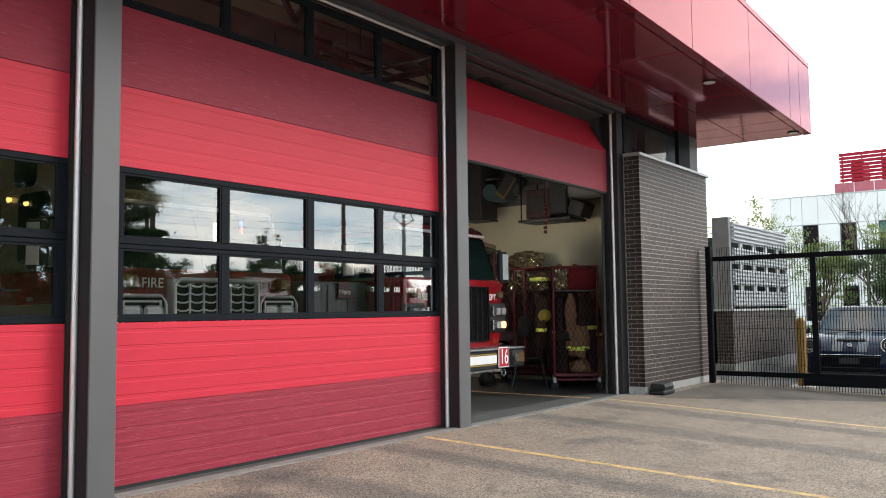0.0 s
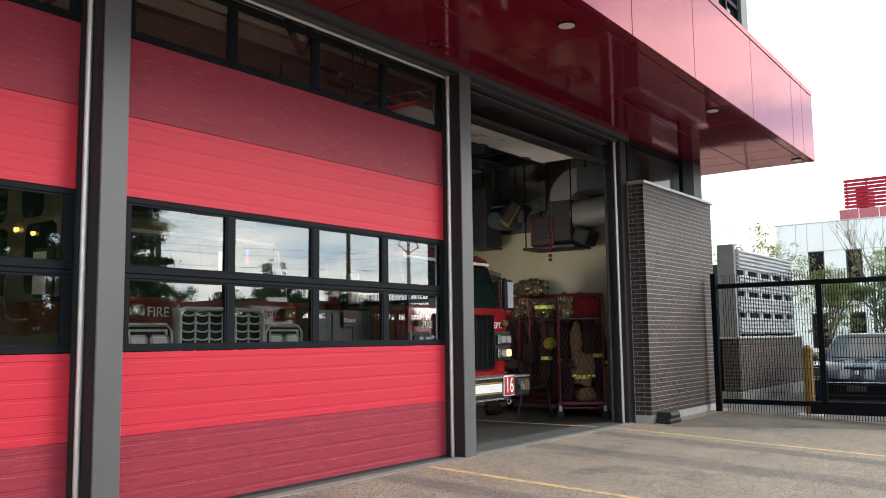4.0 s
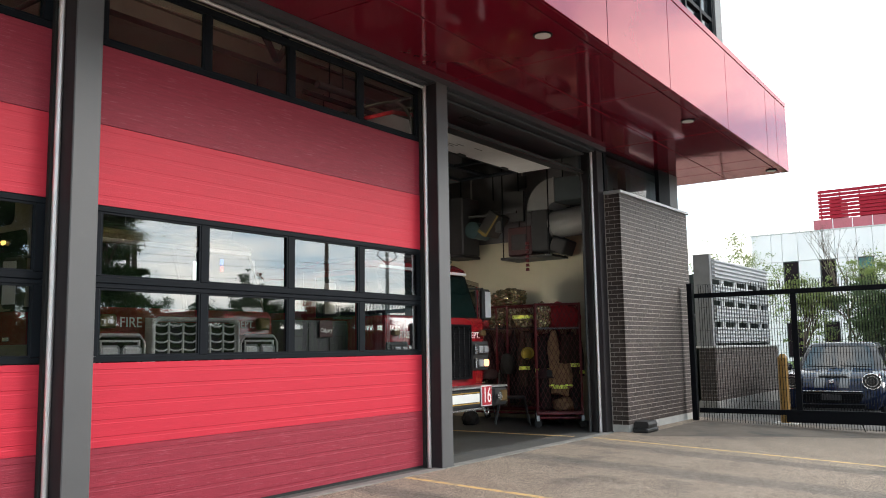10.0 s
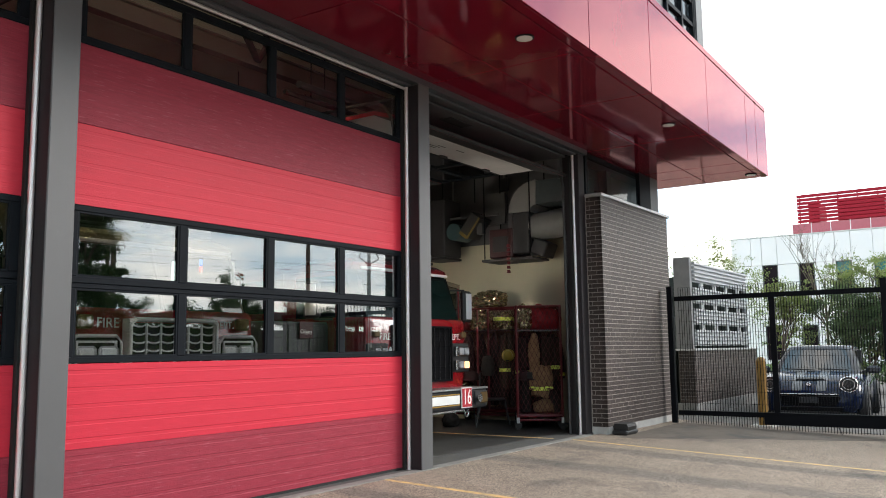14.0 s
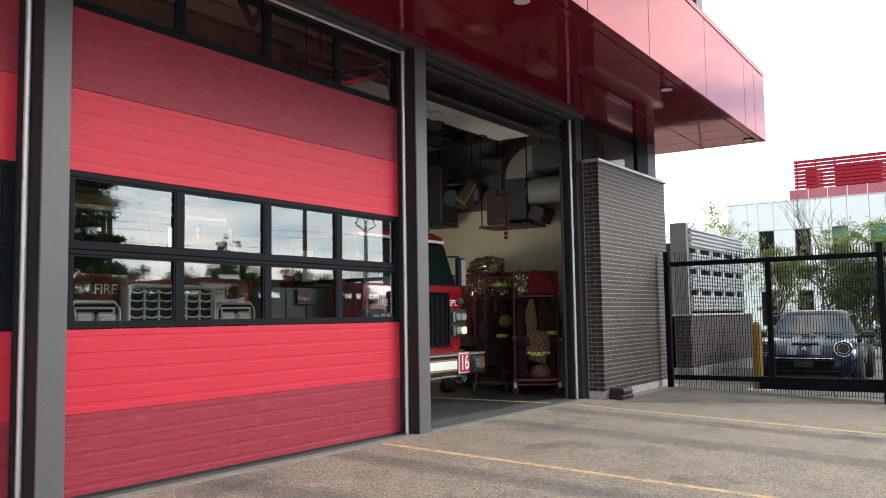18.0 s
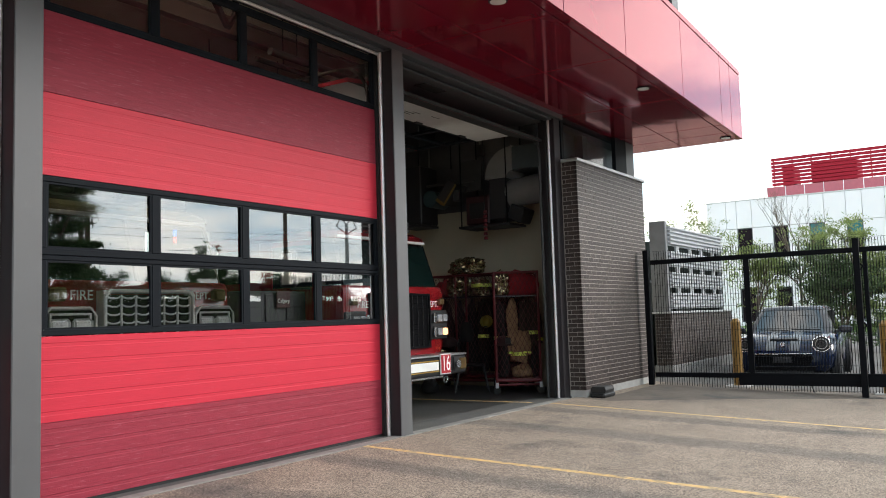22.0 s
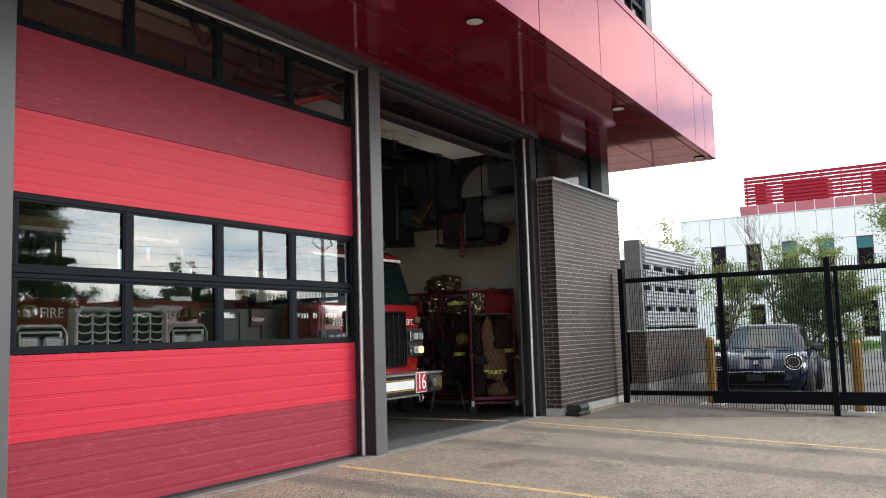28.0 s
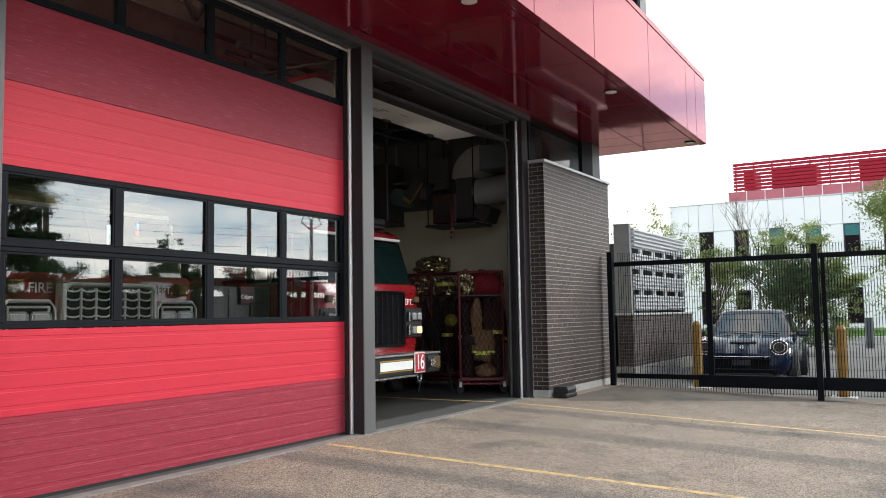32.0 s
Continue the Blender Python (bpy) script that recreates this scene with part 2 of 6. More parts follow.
mat("hi_vis", (0.75, 0.85, 0.15), 0.5, var=0.45, scale=14)
mat("bag_red", (0.25, 0.01, 0.016), 0.7, var=0.2, scale=7, bump=0.4, bump_scale=18)
mat("clear_bag", (0.38, 0.32, 0.19), 0.17, var=0.45, scale=7, bump=0.3, bump_scale=30, metal=0.85)
mat("heater_maroon", (0.04, 0.011, 0.012), 0.45, var=0.1)
mat("heater_dark", (0.022, 0.0215, 0.023), 0.55, var=0.1)
mat("heater_green", (0.025, 0.05, 0.055), 0.5, var=0.1)
mat("heater_grey", (0.05, 0.05, 0.05), 0.6, var=0.1)
mat("duct_metal", (0.21, 0.207, 0.2), 0.55, metal=0.1, var=0.1, scale=3)
mat("duct_blue", (0.06, 0.075, 0.08), 0.5, var=0.1)
mat("yellow_tape", (0.15, 0.1, 0.02), 0.6, var=0.1)
mat("joist_grey", (0.035, 0.035, 0.035), 0.6, var=0.1)
mat("beam_brown", (0.07, 0.05, 0.04), 0.6, var=0.15)
mat("office_glass", (0.012, 0.007, 0.01), 0.25, var=0.1, spec=0.06)
mat("hedge_dark", (0.03, 0.032, 0.03), 0.9, var=0.3)
mat("grille_black", (0.005, 0.005, 0.006), 0.8, var=0.1, spec=0.05)
mat("brick_far", (0.05, 0.036, 0.031), 0.5, spec=0.35, var=0.25, scale=5, bump=0.25, bump_scale=150, stretch=(1, 1, 3))
mat("cap_metal", (0.5, 0.5, 0.5), 0.4, metal=0.5, var=0.06)
mat("lens_white", (0.75, 0.75, 0.72), 0.3, var=0.04)
mat("teal_glass", (0.03, 0.16, 0.17), 0.15, var=0.1, spec=0.3)
mat("lawn_green", (0.09, 0.17, 0.035), 0.9, var=0.3, scale=3, bump=0.3)
mat("crack_dark", (0.075, 0.063, 0.05), 0.95, var=0.2)
mat("bark", (0.1, 0.075, 0.055), 0.9, var=0.2, scale=8, bump=0.4)
mat("pole_grey", (0.3, 0.3, 0.3), 0.7, var=0.1)
mat("step_light", (1.0, 0.92, 0.78), 0.4, emit=210.0)
# glow of the added, unseen uplights that brighten ceiling and engine noses
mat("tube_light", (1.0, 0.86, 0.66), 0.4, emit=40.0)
mat("bin_green", (0.03, 0.04, 0.035), 0.5, var=0.15)
glass("guard_glass", (0.93, 0.97, 0.97))


def canopy_paint(name, color, tint, ior, rough):
    """Glossy metallic red paint: a coloured clear layer over a deep red base."""
    m = mat(name, color, 0.6, var=0.08, scale=1.2)
    t = m.node_tree
    src = t.nodes["Principled BSDF"].inputs["Base Color"].links[0].from_socket
    di = t.nodes.new("ShaderNodeBsdfDiffuse")
    gl = t.nodes.new("ShaderNodeBsdfGlossy")
    gl.inputs["Color"].default_value = (*tint, 1)
    gl.inputs["Roughness"].default_value = rough
    fr = nd(t, "ShaderNodeFresnel", IOR=ior)
    # sheet metal is never quite flat
    co = t.nodes.new("ShaderNodeTexCoord")
    nz = nd(t, "ShaderNodeTexNoise", Scale=0.8, Detail=2.0, Roughness=0.5)
    bp = nd(t, "ShaderNodeBump", Strength=0.25, Distance=0.02)
    t.links.new(co.outputs["Object"], nz.inputs["Vector"])
    t.links.new(nz.outputs["Fac"], bp.inputs["Height"])
    t.links.new(bp.outputs["Normal"], gl.inputs["Normal"])
    mx = t.nodes.new("ShaderNodeMixShader")
    t.links.new(src, di.inputs["Color"])
    t.links.new(fr.outputs["Fac"], mx.inputs["Fac"])
    t.links.new(di.outputs["BSDF"], mx.inputs[1])
    t.links.new(gl.outputs["BSDF"], mx.inputs[2])
    t.links.new(mx.outputs["Shader"], t.nodes["Material Output"].inputs["Surface"])


canopy_paint("canopy_red", (0.19, 0.011, 0.027), (1.0, 0.63, 0.66), 1.85, 0.07)


def leaf(name, color):
    """Thin leaves that let some light through."""
    m = mat(name, color, 0.6, var=0.35, scale=1.5)
    t = m.node_tree
    b = t.nodes["Principled BSDF"]
    tl = t.nodes.new("ShaderNodeBsdfTranslucent")
    mx = t.nodes.new("ShaderNodeMixShader")
    mx.inputs["Fac"].default_value = 0.35
    t.links.new(b.inputs["Base Color"].links[0].from_socket, tl.inputs["Color"])
    t.links.new(b.outputs["BSDF"], mx.inputs[1])
    t.links.new(tl.outputs["BSDF"], mx.inputs[2])
    t.links.new(mx.outputs["Shader"], t.nodes["Material Output"].inputs["Surface"])


leaf("leaf_green", (0.19, 0.24, 0.07))
leaf("leaf_mid", (0.065, 0.1, 0.036))
leaf("leaf_dark", (0.045, 0.08, 0.025))

mat("grille_chrome", (0.93, 0.94, 0.95), 0.2, metal=0.3, var=0.04)

mat("bollard_yellow", (0.31, 0.165, 0.03), 0.55, var=0.12, scale=6, dirt=(0.22, 0.13, 0.04), dirt_scale=5, dirt_at=(0.55, 0.7))

# grey yard paving, with the shade of trees and gate mesh put into the colour
mat("yard_grey", (0.12, 0.112, 0.105), 0.88, var=0.16, scale=1.6, bump=0.4, bump_scale=110, dirt=(0.08, 0.076, 0.072), dirt_scale=0.6, dirt_at=(0.5, 0.7))
mat("mortar_grey", (0.2, 0.19, 0.185), 0.9, var=0.08, scale=20, bump=0.3, bump_scale=120)
mat("patch_dark", (0.16, 0.13, 0.104), 0.9, var=0.2, scale=2.5, bump=0.4, bump_scale=120, dirt=(0.085, 0.078, 0.07), dirt_scale=1.2, dirt_at=(0.5, 0.65))


def asphalt():
    m = mat("asphalt", (0.29, 0.23, 0.178), 0.9, var=0.16, scale=2.2, bump=0.9, bump_scale=90, dirt=(0.1, 0.088, 0.08), dirt_scale=0.7, dirt_at=(0.56, 0.72))
    t = m.node_tree
    b = t.nodes["Principled BSDF"]
    src = b.inputs["Base Color"].links[0].from_socket
    co = t.nodes.new("ShaderNodeTexCoord")
    sp = nd(t, "ShaderNodeTexNoise", Scale=72.0, Detail=5.0, Roughness=0.9)
    t.links.new(co.outputs["Object"], sp.inputs["Vector"])
    rr = t.nodes.new("ShaderNodeMapRange")
    rr.inputs["From Min"].default_value, rr.inputs["From Max"].default_value = 0.34, 0.66
    rr.inputs["To Min"].default_value, rr.inputs["To Max"].default_value = 0.5, 1.5
    t.links.new(sp.outputs["Fac"], rr.inputs["Value"])
    mx = t.nodes.new("ShaderNodeMix")
    mx.data_type, mx.blend_type = "RGBA", "MULTIPLY"
    mx.inputs["Factor"].default_value = 1.0
    t.links.new(src, mx.inputs["A"])
    t.links.new(rr.outputs["Result"], mx.inputs["B"])
    col = mx.outputs["Result"]
    # single stones of the worn aggregate
    vo = nd(t, "ShaderNodeTexVoronoi", Scale=95.0)
    t.links.new(co.outputs["Object"], vo.inputs["Vector"])
    sv = t.nodes.new("ShaderNodeSeparateColor")
    t.links.new(vo.outputs["Color"], sv.inputs["Color"])
    st = t.nodes.new("ShaderNodeMapRange")
    st.inputs["From Min"].default_value, st.inputs["From Max"].default_value = 0.0, 1.0
    st.inputs["To Min"].default_value, st.inputs["To Max"].default_value = 0.45, 1.55
    t.links.new(sv.outputs["Red"], st.inputs["Value"])
    m5 = t.nodes.new("ShaderNodeMix")
    m5.data_type, m5.blend_type = "RGBA", "MULTIPLY"
    m5.inputs["Factor"].default_value = 1.0
    t.links.new(col, m5.inputs["A"])
    t.links.new(st.outputs["Result"], m5.inputs["B"])
    col = m5.outputs["Result"]
    # dark rubber-worn wheel lanes running out of each bay
    sx = t.nodes.new("ShaderNodeSeparateXYZ")
    t.links.new(co.outputs["Object"], sx.inputs["Vector"])
    wob = nd(t, "ShaderNodeTexNoise", Scale=0.9, Detail=3.0, Roughness=0.6)
    t.links.new(co.outputs["Object"], wob.inputs["Vector"])
    wv = nd(t, "ShaderNodeMath")
    wv.operation = "MULTIPLY_ADD"
    wv.inputs[1].default_value, wv.inputs[2].default_value = 0.35, -0.17
    t.links.new(wob.outputs["Fac"], wv.inputs[0])
    for x, half in ((8.85, 0.34), (10.38, 0.27), (4.6, 0.34), (6.1, 0.27)):
        ad = nd(t, "ShaderNodeMath")
        ad.operation = "ADD"
        t.links.new(sx.outputs["X"], ad.inputs[0])
        t.links.new(wv.outputs["Value"], ad.inputs[1])
        di = nd(t, "ShaderNodeMath")
        di.operation = "SUBTRACT"
        di.inputs[1].default_value = x
        t.links.new(ad.outputs["Value"], di.inputs[0])
        ab = nd(t, "ShaderNodeMath")
        ab.operation = "ABSOLUTE"
        t.links.new(di.outputs["Value"], ab.inputs[0])
        la = t.nodes.new("ShaderNodeMapRange")
        la.inputs["From Min"].default_value, la.inputs["From Max"].default_value = half, half * 0.45
        la.inputs["To Min"].default_value, la.inputs["To Max"].default_value = 0.0, 0.66
        t.links.new(ab.outputs["Value"], la.inputs["Value"])
        m2 = t.nodes.new("ShaderNodeMix")
        m2.data_type, m2.blend_type = "RGBA", "MULTIPLY"
        m2.inputs["B"].default_value = (0.48, 0.53, 0.6, 1)
        t.links.new(la.outputs["Result"], m2.inputs["Factor"])
        t.links.new(col, m2.inputs["A"])
        col = m2.outputs["Result"]
    t.links.new(col, b.inputs["Base Color"])


asphalt()


# ---- building blocks ----
def box(bm, x0, x1, y0, y1, z0, z1, bevel=0.0, m=None):
    r = bmesh.ops.create_cube(bm, size=1.0)["verts"]
    c = Matrix.LocRotScale(((x0 + x1) / 2, (y0 + y1) / 2, (z0 + z1) / 2), None, (abs(x1 - x0), abs(y1 - y0), abs(z1 - z0)))
    for v in r:
        v.co = c @ v.co
    if bevel:
        es = list({e for v in r for e in v.link_edges})
        out = bmesh.ops.bevel(bm, geom=es, offset=bevel, segments=1, affect="EDGES", profile=0.5)
        r = list({v for f in out["faces"] for v in f.verts} | {v for v in r if v.is_valid})
    if m is not None:
        bmesh.ops.transform(bm, matrix=m, verts=r)
    return bm


def B(*a, **k):
    return box(bmesh.new(), *a, **k)


def tube(bm, p0, p1, r0, r1=None, seg=12, caps=True):
    p0, p1 = Vector(p0), Vector(p1)
    d = p1 - p0
    r = bmesh.ops.create_cone(bm, cap_ends=caps, segments=seg, radius1=r0, radius2=r0 if r1 is None else r1, depth=d.length)["verts"]
    m = Matrix.Translation((p0 + p1) / 2) @ d.to_track_quat("Z", "Y").to_matrix().to_4x4()
    bmesh.ops.transform(bm, matrix=m, verts=r)
    return bm


def T(*a, **k):
    return tube(bmesh.new(), *a, **k)


def strut(bm, pts, r, seg=8):
    for a, b in zip(pts, pts[1:]):
        tube(bm, a, b, r, seg=seg)
    return bm


def quad(*ps):
    bm = bmesh.new()
    bm.faces.new([bm.verts.new(p) for p in ps])
    return bm


def smooth(me, angle=32):
    me.polygons.foreach_set("use_smooth", [True] * len(me.polygons))
    me.set_sharp_from_angle(angle=radians(angle))


def mesh_of(name, bm, material, soft=True):
    me = bpy.data.meshes.new(name)
    if len(bm.faces) > 1:
        bmesh.ops.recalc_face_normals(bm, faces=bm.faces[:])
    bm.to_mesh(me)
    bm.free()
    for one in material if isinstance(material, (list, tuple)) else [material]:
        me.materials.append(MATS[one])
    if soft:
        smooth(me)
    return me


def part(name, bm, material, parent=None, label="", m=None, soft=True):
    ob = new(name, bm if isinstance(bm, bpy.types.Mesh) else mesh_of(name, bm, material, soft))
    ob.parent = parent
    if m is not None:
        ob.matrix_basis = m
    if label:
        ob["label"] = label
    return ob


def thing(name, label, category, loc=(0, 0, 0), rz=0.0, group="", kind=""):
    ob = new(name)
    ob.matrix_basis = pose(*loc, 0, 0, rz)
    ob.empty_display_size = 0.1
    return tagged(ob, label, category, group, kind)


def prism(bm, pts, axis, a, b):
    """Extrude a closed outline of (u, v) along an axis from a to b."""
    def at(u, v, w):
        return {"x": (w, u, v), "y": (u, w, v), "z": (u, v, w)}[axis]
    lo = [bm.verts.new(at(u, v, a)) for u, v in pts]
    hi = [bm.verts.new(at(u, v, b)) for u, v in pts]
    n = len(pts)
    bm.faces.new(lo)
    bm.faces.new(hi)
    for i in range(n):
        bm.faces.new((lo[i], lo[(i + 1) % n], hi[(i + 1) % n], hi[i]))
    return bm


# ---- ground ----
SLOPE = 0.039


def ground_z(y):
    return SLOPE * max(min(y + 0.22, 0.0), -7.0)


def build_ground():
    bm = bmesh.new()
    ys = [-400, -60, -7.22, -0.25, -0.22, 60, 400]
    xs = [-400, -30, 60, 400]
    grid = [[bm.verts.new((x, y, ground_z(y) - (0.012 if y >= -0.22 else 0))) for y in ys] for x in xs]
    for i in range(len(xs) - 1):
        for j in range(len(ys) - 1):
            bm.faces.new((grid[i][j], grid[i + 1][j], grid[i + 1][j + 1], grid[i][j + 1]))
    tagged(part("ground", bm, "asphalt", soft=False), "worn grey-brown asphalt apron sloping away from the doors", "ground", kind="structure")
    # painted bay lines, laid on the slope
    for x, lean in ((2.4, 0.0), (6.75, 0.0), (11.03, 0.034)):
        bm = bmesh.new()
        cuts = [-0.26, -7.22, -9.0]
        prev = None
        for y in cuts:
            row = [bm.verts.new((x + lean * y + d, y, ground_z(y) + 0.002)) for d in (-0.042, 0.042)]
            if prev:
                bm.faces.new((prev[0], prev[1], row[1], row[0]))
            prev = row
        tagged(part("bay_line", bm, "yellow_paint", soft=False), "worn yellow painted bay line on the asphalt", "road marking", "bay lines", "structure")


build_ground()

# ---- fire hall shell ----
PILLARS = (-1.13, 3.2, 7.545, 11.825)
SOFFIT, WALL_Y = 4.37, 0.0
LEVELS = (0.0, 0.61, 1.22, 1.805, 2.385, 3.0, 3.615, 4.23)


def worn_edge():
    """The pale concrete strip before the doors, its outer edge chipped."""
    rnd = random.Random(17)
    pts = []
    x = -5.5
    while x < 11.74:
        pts.append((x, -0.243 + rnd.gauss(0, 0.006) - (0.02 if rnd.random() < 0.08 else 0)))
        x += 0.09
    return prism(bmesh.new(), pts + [(11.74, -0.243), (11.74, -0.111), (-5.5, -0.111)], "z", -0.2, 0.005)


def build_shell():
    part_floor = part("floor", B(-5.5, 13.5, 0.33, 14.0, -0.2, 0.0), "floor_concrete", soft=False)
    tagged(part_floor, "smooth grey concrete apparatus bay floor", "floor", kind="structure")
    sill = part("threshold", B(-5.5, 13.5, -0.11, 0.329, -0.2, 0.003, 0.004), "threshold_grey", soft=False)
    tagged(sill, "patchy grey concrete door threshold strip", "threshold", kind="structure")
    tagged(part("trim", worn_edge(), "threshold_edge", soft=False), "pale worn concrete edge along the threshold", "edge strip", kind="structure")
    tagged(part("floor_line", B(10.965, 11.035, 0.03, 9.0, 0.0, 0.004), "yellow_paint", soft=False), "worn yellow painted line on the bay floor", "floor marking", kind="structure")
    for x in PILLARS:
        front = -0.22 if x < 9 else -0.15
        p = thing("pillar", "grey-painted steel pillar between two bay doors", "pillar", (x, 0, 0), group="pillars between the doors", kind="structure")
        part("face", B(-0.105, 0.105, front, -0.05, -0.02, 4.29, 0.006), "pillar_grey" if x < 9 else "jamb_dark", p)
        part("jamb", B(-0.1, 0.1, -0.05, 0.12, 0.0, 4.29), "jamb_dark", p)
        # thin dark sheet added on the -x side to paint its shade
        part("side_plate", B(-0.1085, -0.1055, front + 0.008, 0.06, 0.0, 4.27), "jamb_dark", p)
        part("foot_plate", B(-0.115, 0.115, front - 0.01, -0.04, -0.02, 0.008, 0.002), "threshold_grey", p)
        for k in (-1, 1):
            part("corner_guard", T((k * 0.131, -0.064, 0.0), (k * 0.131, -0.064, 4.262), 0.023, seg=20), "steel_guard", p, "bright steel door edge guard")
            if x < 0 and k < 0:
                for i in range(15):
                    z = 2.42 + i * 0.125 + 0.02 * math.sin(i * 2.3)
                    part("edge_clip", B(-0.171, -0.163, -0.012, -0.0075, z, z + 0.018, 0.002), "lens_white", p)
            part("weather_strip", B(*sorted((k * 0.109, k * 0.165)), -0.039, -0.001, 0.0, 4.24), "rubber", p)
    h = thing("door_header", "dark grey steel header above the bay doors", "lintel", kind="structure")
    part("beam", B(-5.5, 11.955, -0.2, 0.12, 4.295, 4.368), "header_grey", h)
    for a, b in zip((-5.5,) + PILLARS[:-1], PILLARS):
        part("head_trim", B(a + 0.11, b - 0.11, -0.12, 0.0, 4.264, 4.292, 0.006), "header_grey", h)
        if b > 9:
            continue
        part("head_guard", T((a + 0.131, -0.045, 4.247), (b - 0.131, -0.045, 4.247), 0.017, seg=16), "steel_guard", h, "bright steel trim")
    # dark closing plate behind the header of the open bay
    part("closing_plate", B(7.66, 11.72, 0.06, 0.76, 4.25, 4.275), "plate_dark", h, "dark steel closing plate above the open door")
    part("plate_recess", B(8.72, 9.22, 0.2, 0.37, 4.242, 4.2495), "inner_dark", h, "thin dark rectangle on the closing plate")
    # walls and ceiling of the bay hall
    for nm, bx in (("wall_north", (-5.7, 13.7, 14.0, 14.2, -0.2, 3.25)), ("wall_west", (-5.7, -5.5, 0.0, 14.0, -0.2, 5.4)),
                   ("wall_east", (13.5, 13.7, 0.15, 14.0, -0.2, 3.25))):
        tagged(part(nm, B(*bx), "inner_wall", soft=False), "cream-painted block wall of the apparatus bay", "wall", kind="structure")
    # upper wall boxes carry the shade above the heaters as dark colour
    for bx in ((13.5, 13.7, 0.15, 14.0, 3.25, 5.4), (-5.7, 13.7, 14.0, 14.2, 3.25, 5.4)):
        tagged(part("wall_upper", B(*bx), "upper_wall", soft=False), "upper wall of the apparatus bay, painted dark for its shade", "wall", kind="structure")
    tagged(part("ceiling", B(-5.7, 13.7, 0.12, 14.2, 5.4, 5.6), "deck_tan", soft=False), "tan roof deck of the apparatus bay", "ceiling", kind="structure")
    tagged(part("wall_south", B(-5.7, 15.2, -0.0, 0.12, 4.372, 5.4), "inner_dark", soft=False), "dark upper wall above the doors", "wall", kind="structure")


build_shell()


def rib_section(x0, x1, h, ribs=5, deep=0.003):
    """A door section: ribbed face on the outside, flat back."""
    pts = [(0.045, 0.0), (0.0, 0.0)]
    for i in range(1, ribs + 1):
        z = h * (i - 0.5) / ribs
        pts += [(0.0, z - 0.016), (deep, z - 0.0115), (deep, z + 0.0115), (0.0, z + 0.015)]
    pts += [(0.0, h - 0.004), (0.004, h), (0.045, h)]
    return prism(bmesh.new(), pts, "x", x0, x1)


def window_section(owner, x0, x1, h, low, high, m=None, pane_mat="pane_glass"):
    """A glazed door section; four panes in a black aluminium frame."""
    holder = new("window_section")
    holder.parent = owner
    if m is not None:
        holder.matrix_basis = m
    w = x1 - x0
    side, mull = 0.1, 0.075
    pane = (w - 2 * side - 3 * mull) / 4
    part("rail", B(x0, x1, 0.0, 0.05, 0.0, low, 0.005), "black_frame", holder)
    part("rail", B(x0, x1, 0.0, 0.05, h - high, h, 0.005), "black_frame", holder)
    xs = [(x0, x0 + side)] + [(x0 + side + i * (pane + mull) - mull, x0 + side + i * (pane + mull)) for i in (1, 2, 3)] + [(x1 - side, x1)]
    for a, b in xs:
        part("stile", B(a, b, 0.0015, 0.0485, low + 0.001, h - high - 0.001, 0.004), "black_frame", holder)
    for i in range(4):
        a = x0 + side + i * (pane + mull)
        part("bead", frame_ring(a, a + pane, low, h - high, 0.014, 0.008, 0.024), "black_frame", holder)
        g = part("pane", quad((a - 0.004, 0.028, low - 0.004), (a + pane + 0.004, 0.028, low - 0.004), (a + pane + 0.004, 0.028, h - high + 0.004), (a - 0.004, 0.028, h - high + 0.004)), pane_mat, holder, soft=False)
        g.visible_shadow = False
    return holder


def frame_ring(x0, x1, z0, z1, w, y0, y1):
    bm = bmesh.new()
    box(bm, x0, x1, y0, y1, z0, z0 + w)
    box(bm, x0, x1, y0, y1, z1 - w, z1)
    box(bm, x0, x0 + w, y0, y1, z0 + w, z1 - w)
    box(bm, x1 - w, x1, y0, y1, z0 + w, z1 - w)
    return bm


def track_point(s):
    """Along the door track: up, round the bend, back under the ceiling."""
    r, up = 0.38, 3.78
    if s <= up:
        return 0.0, s
    a = (s - up) / r
    if a < math.pi / 2:
        return r * (1 - math.cos(a)), up + r * math.sin(a)
    return r + (s - up - r * math.pi / 2), up + r


def section_pose(x, s, h):
    (y0, z0), (y1, z1) = track_point(s), track_point(s + h)
    return Matrix.Translation((x, y0, z0)) @ pose(0, 0, 0, -math.degrees(math.atan2(y1 - y0, z1 - z0)))


LIFTS = []


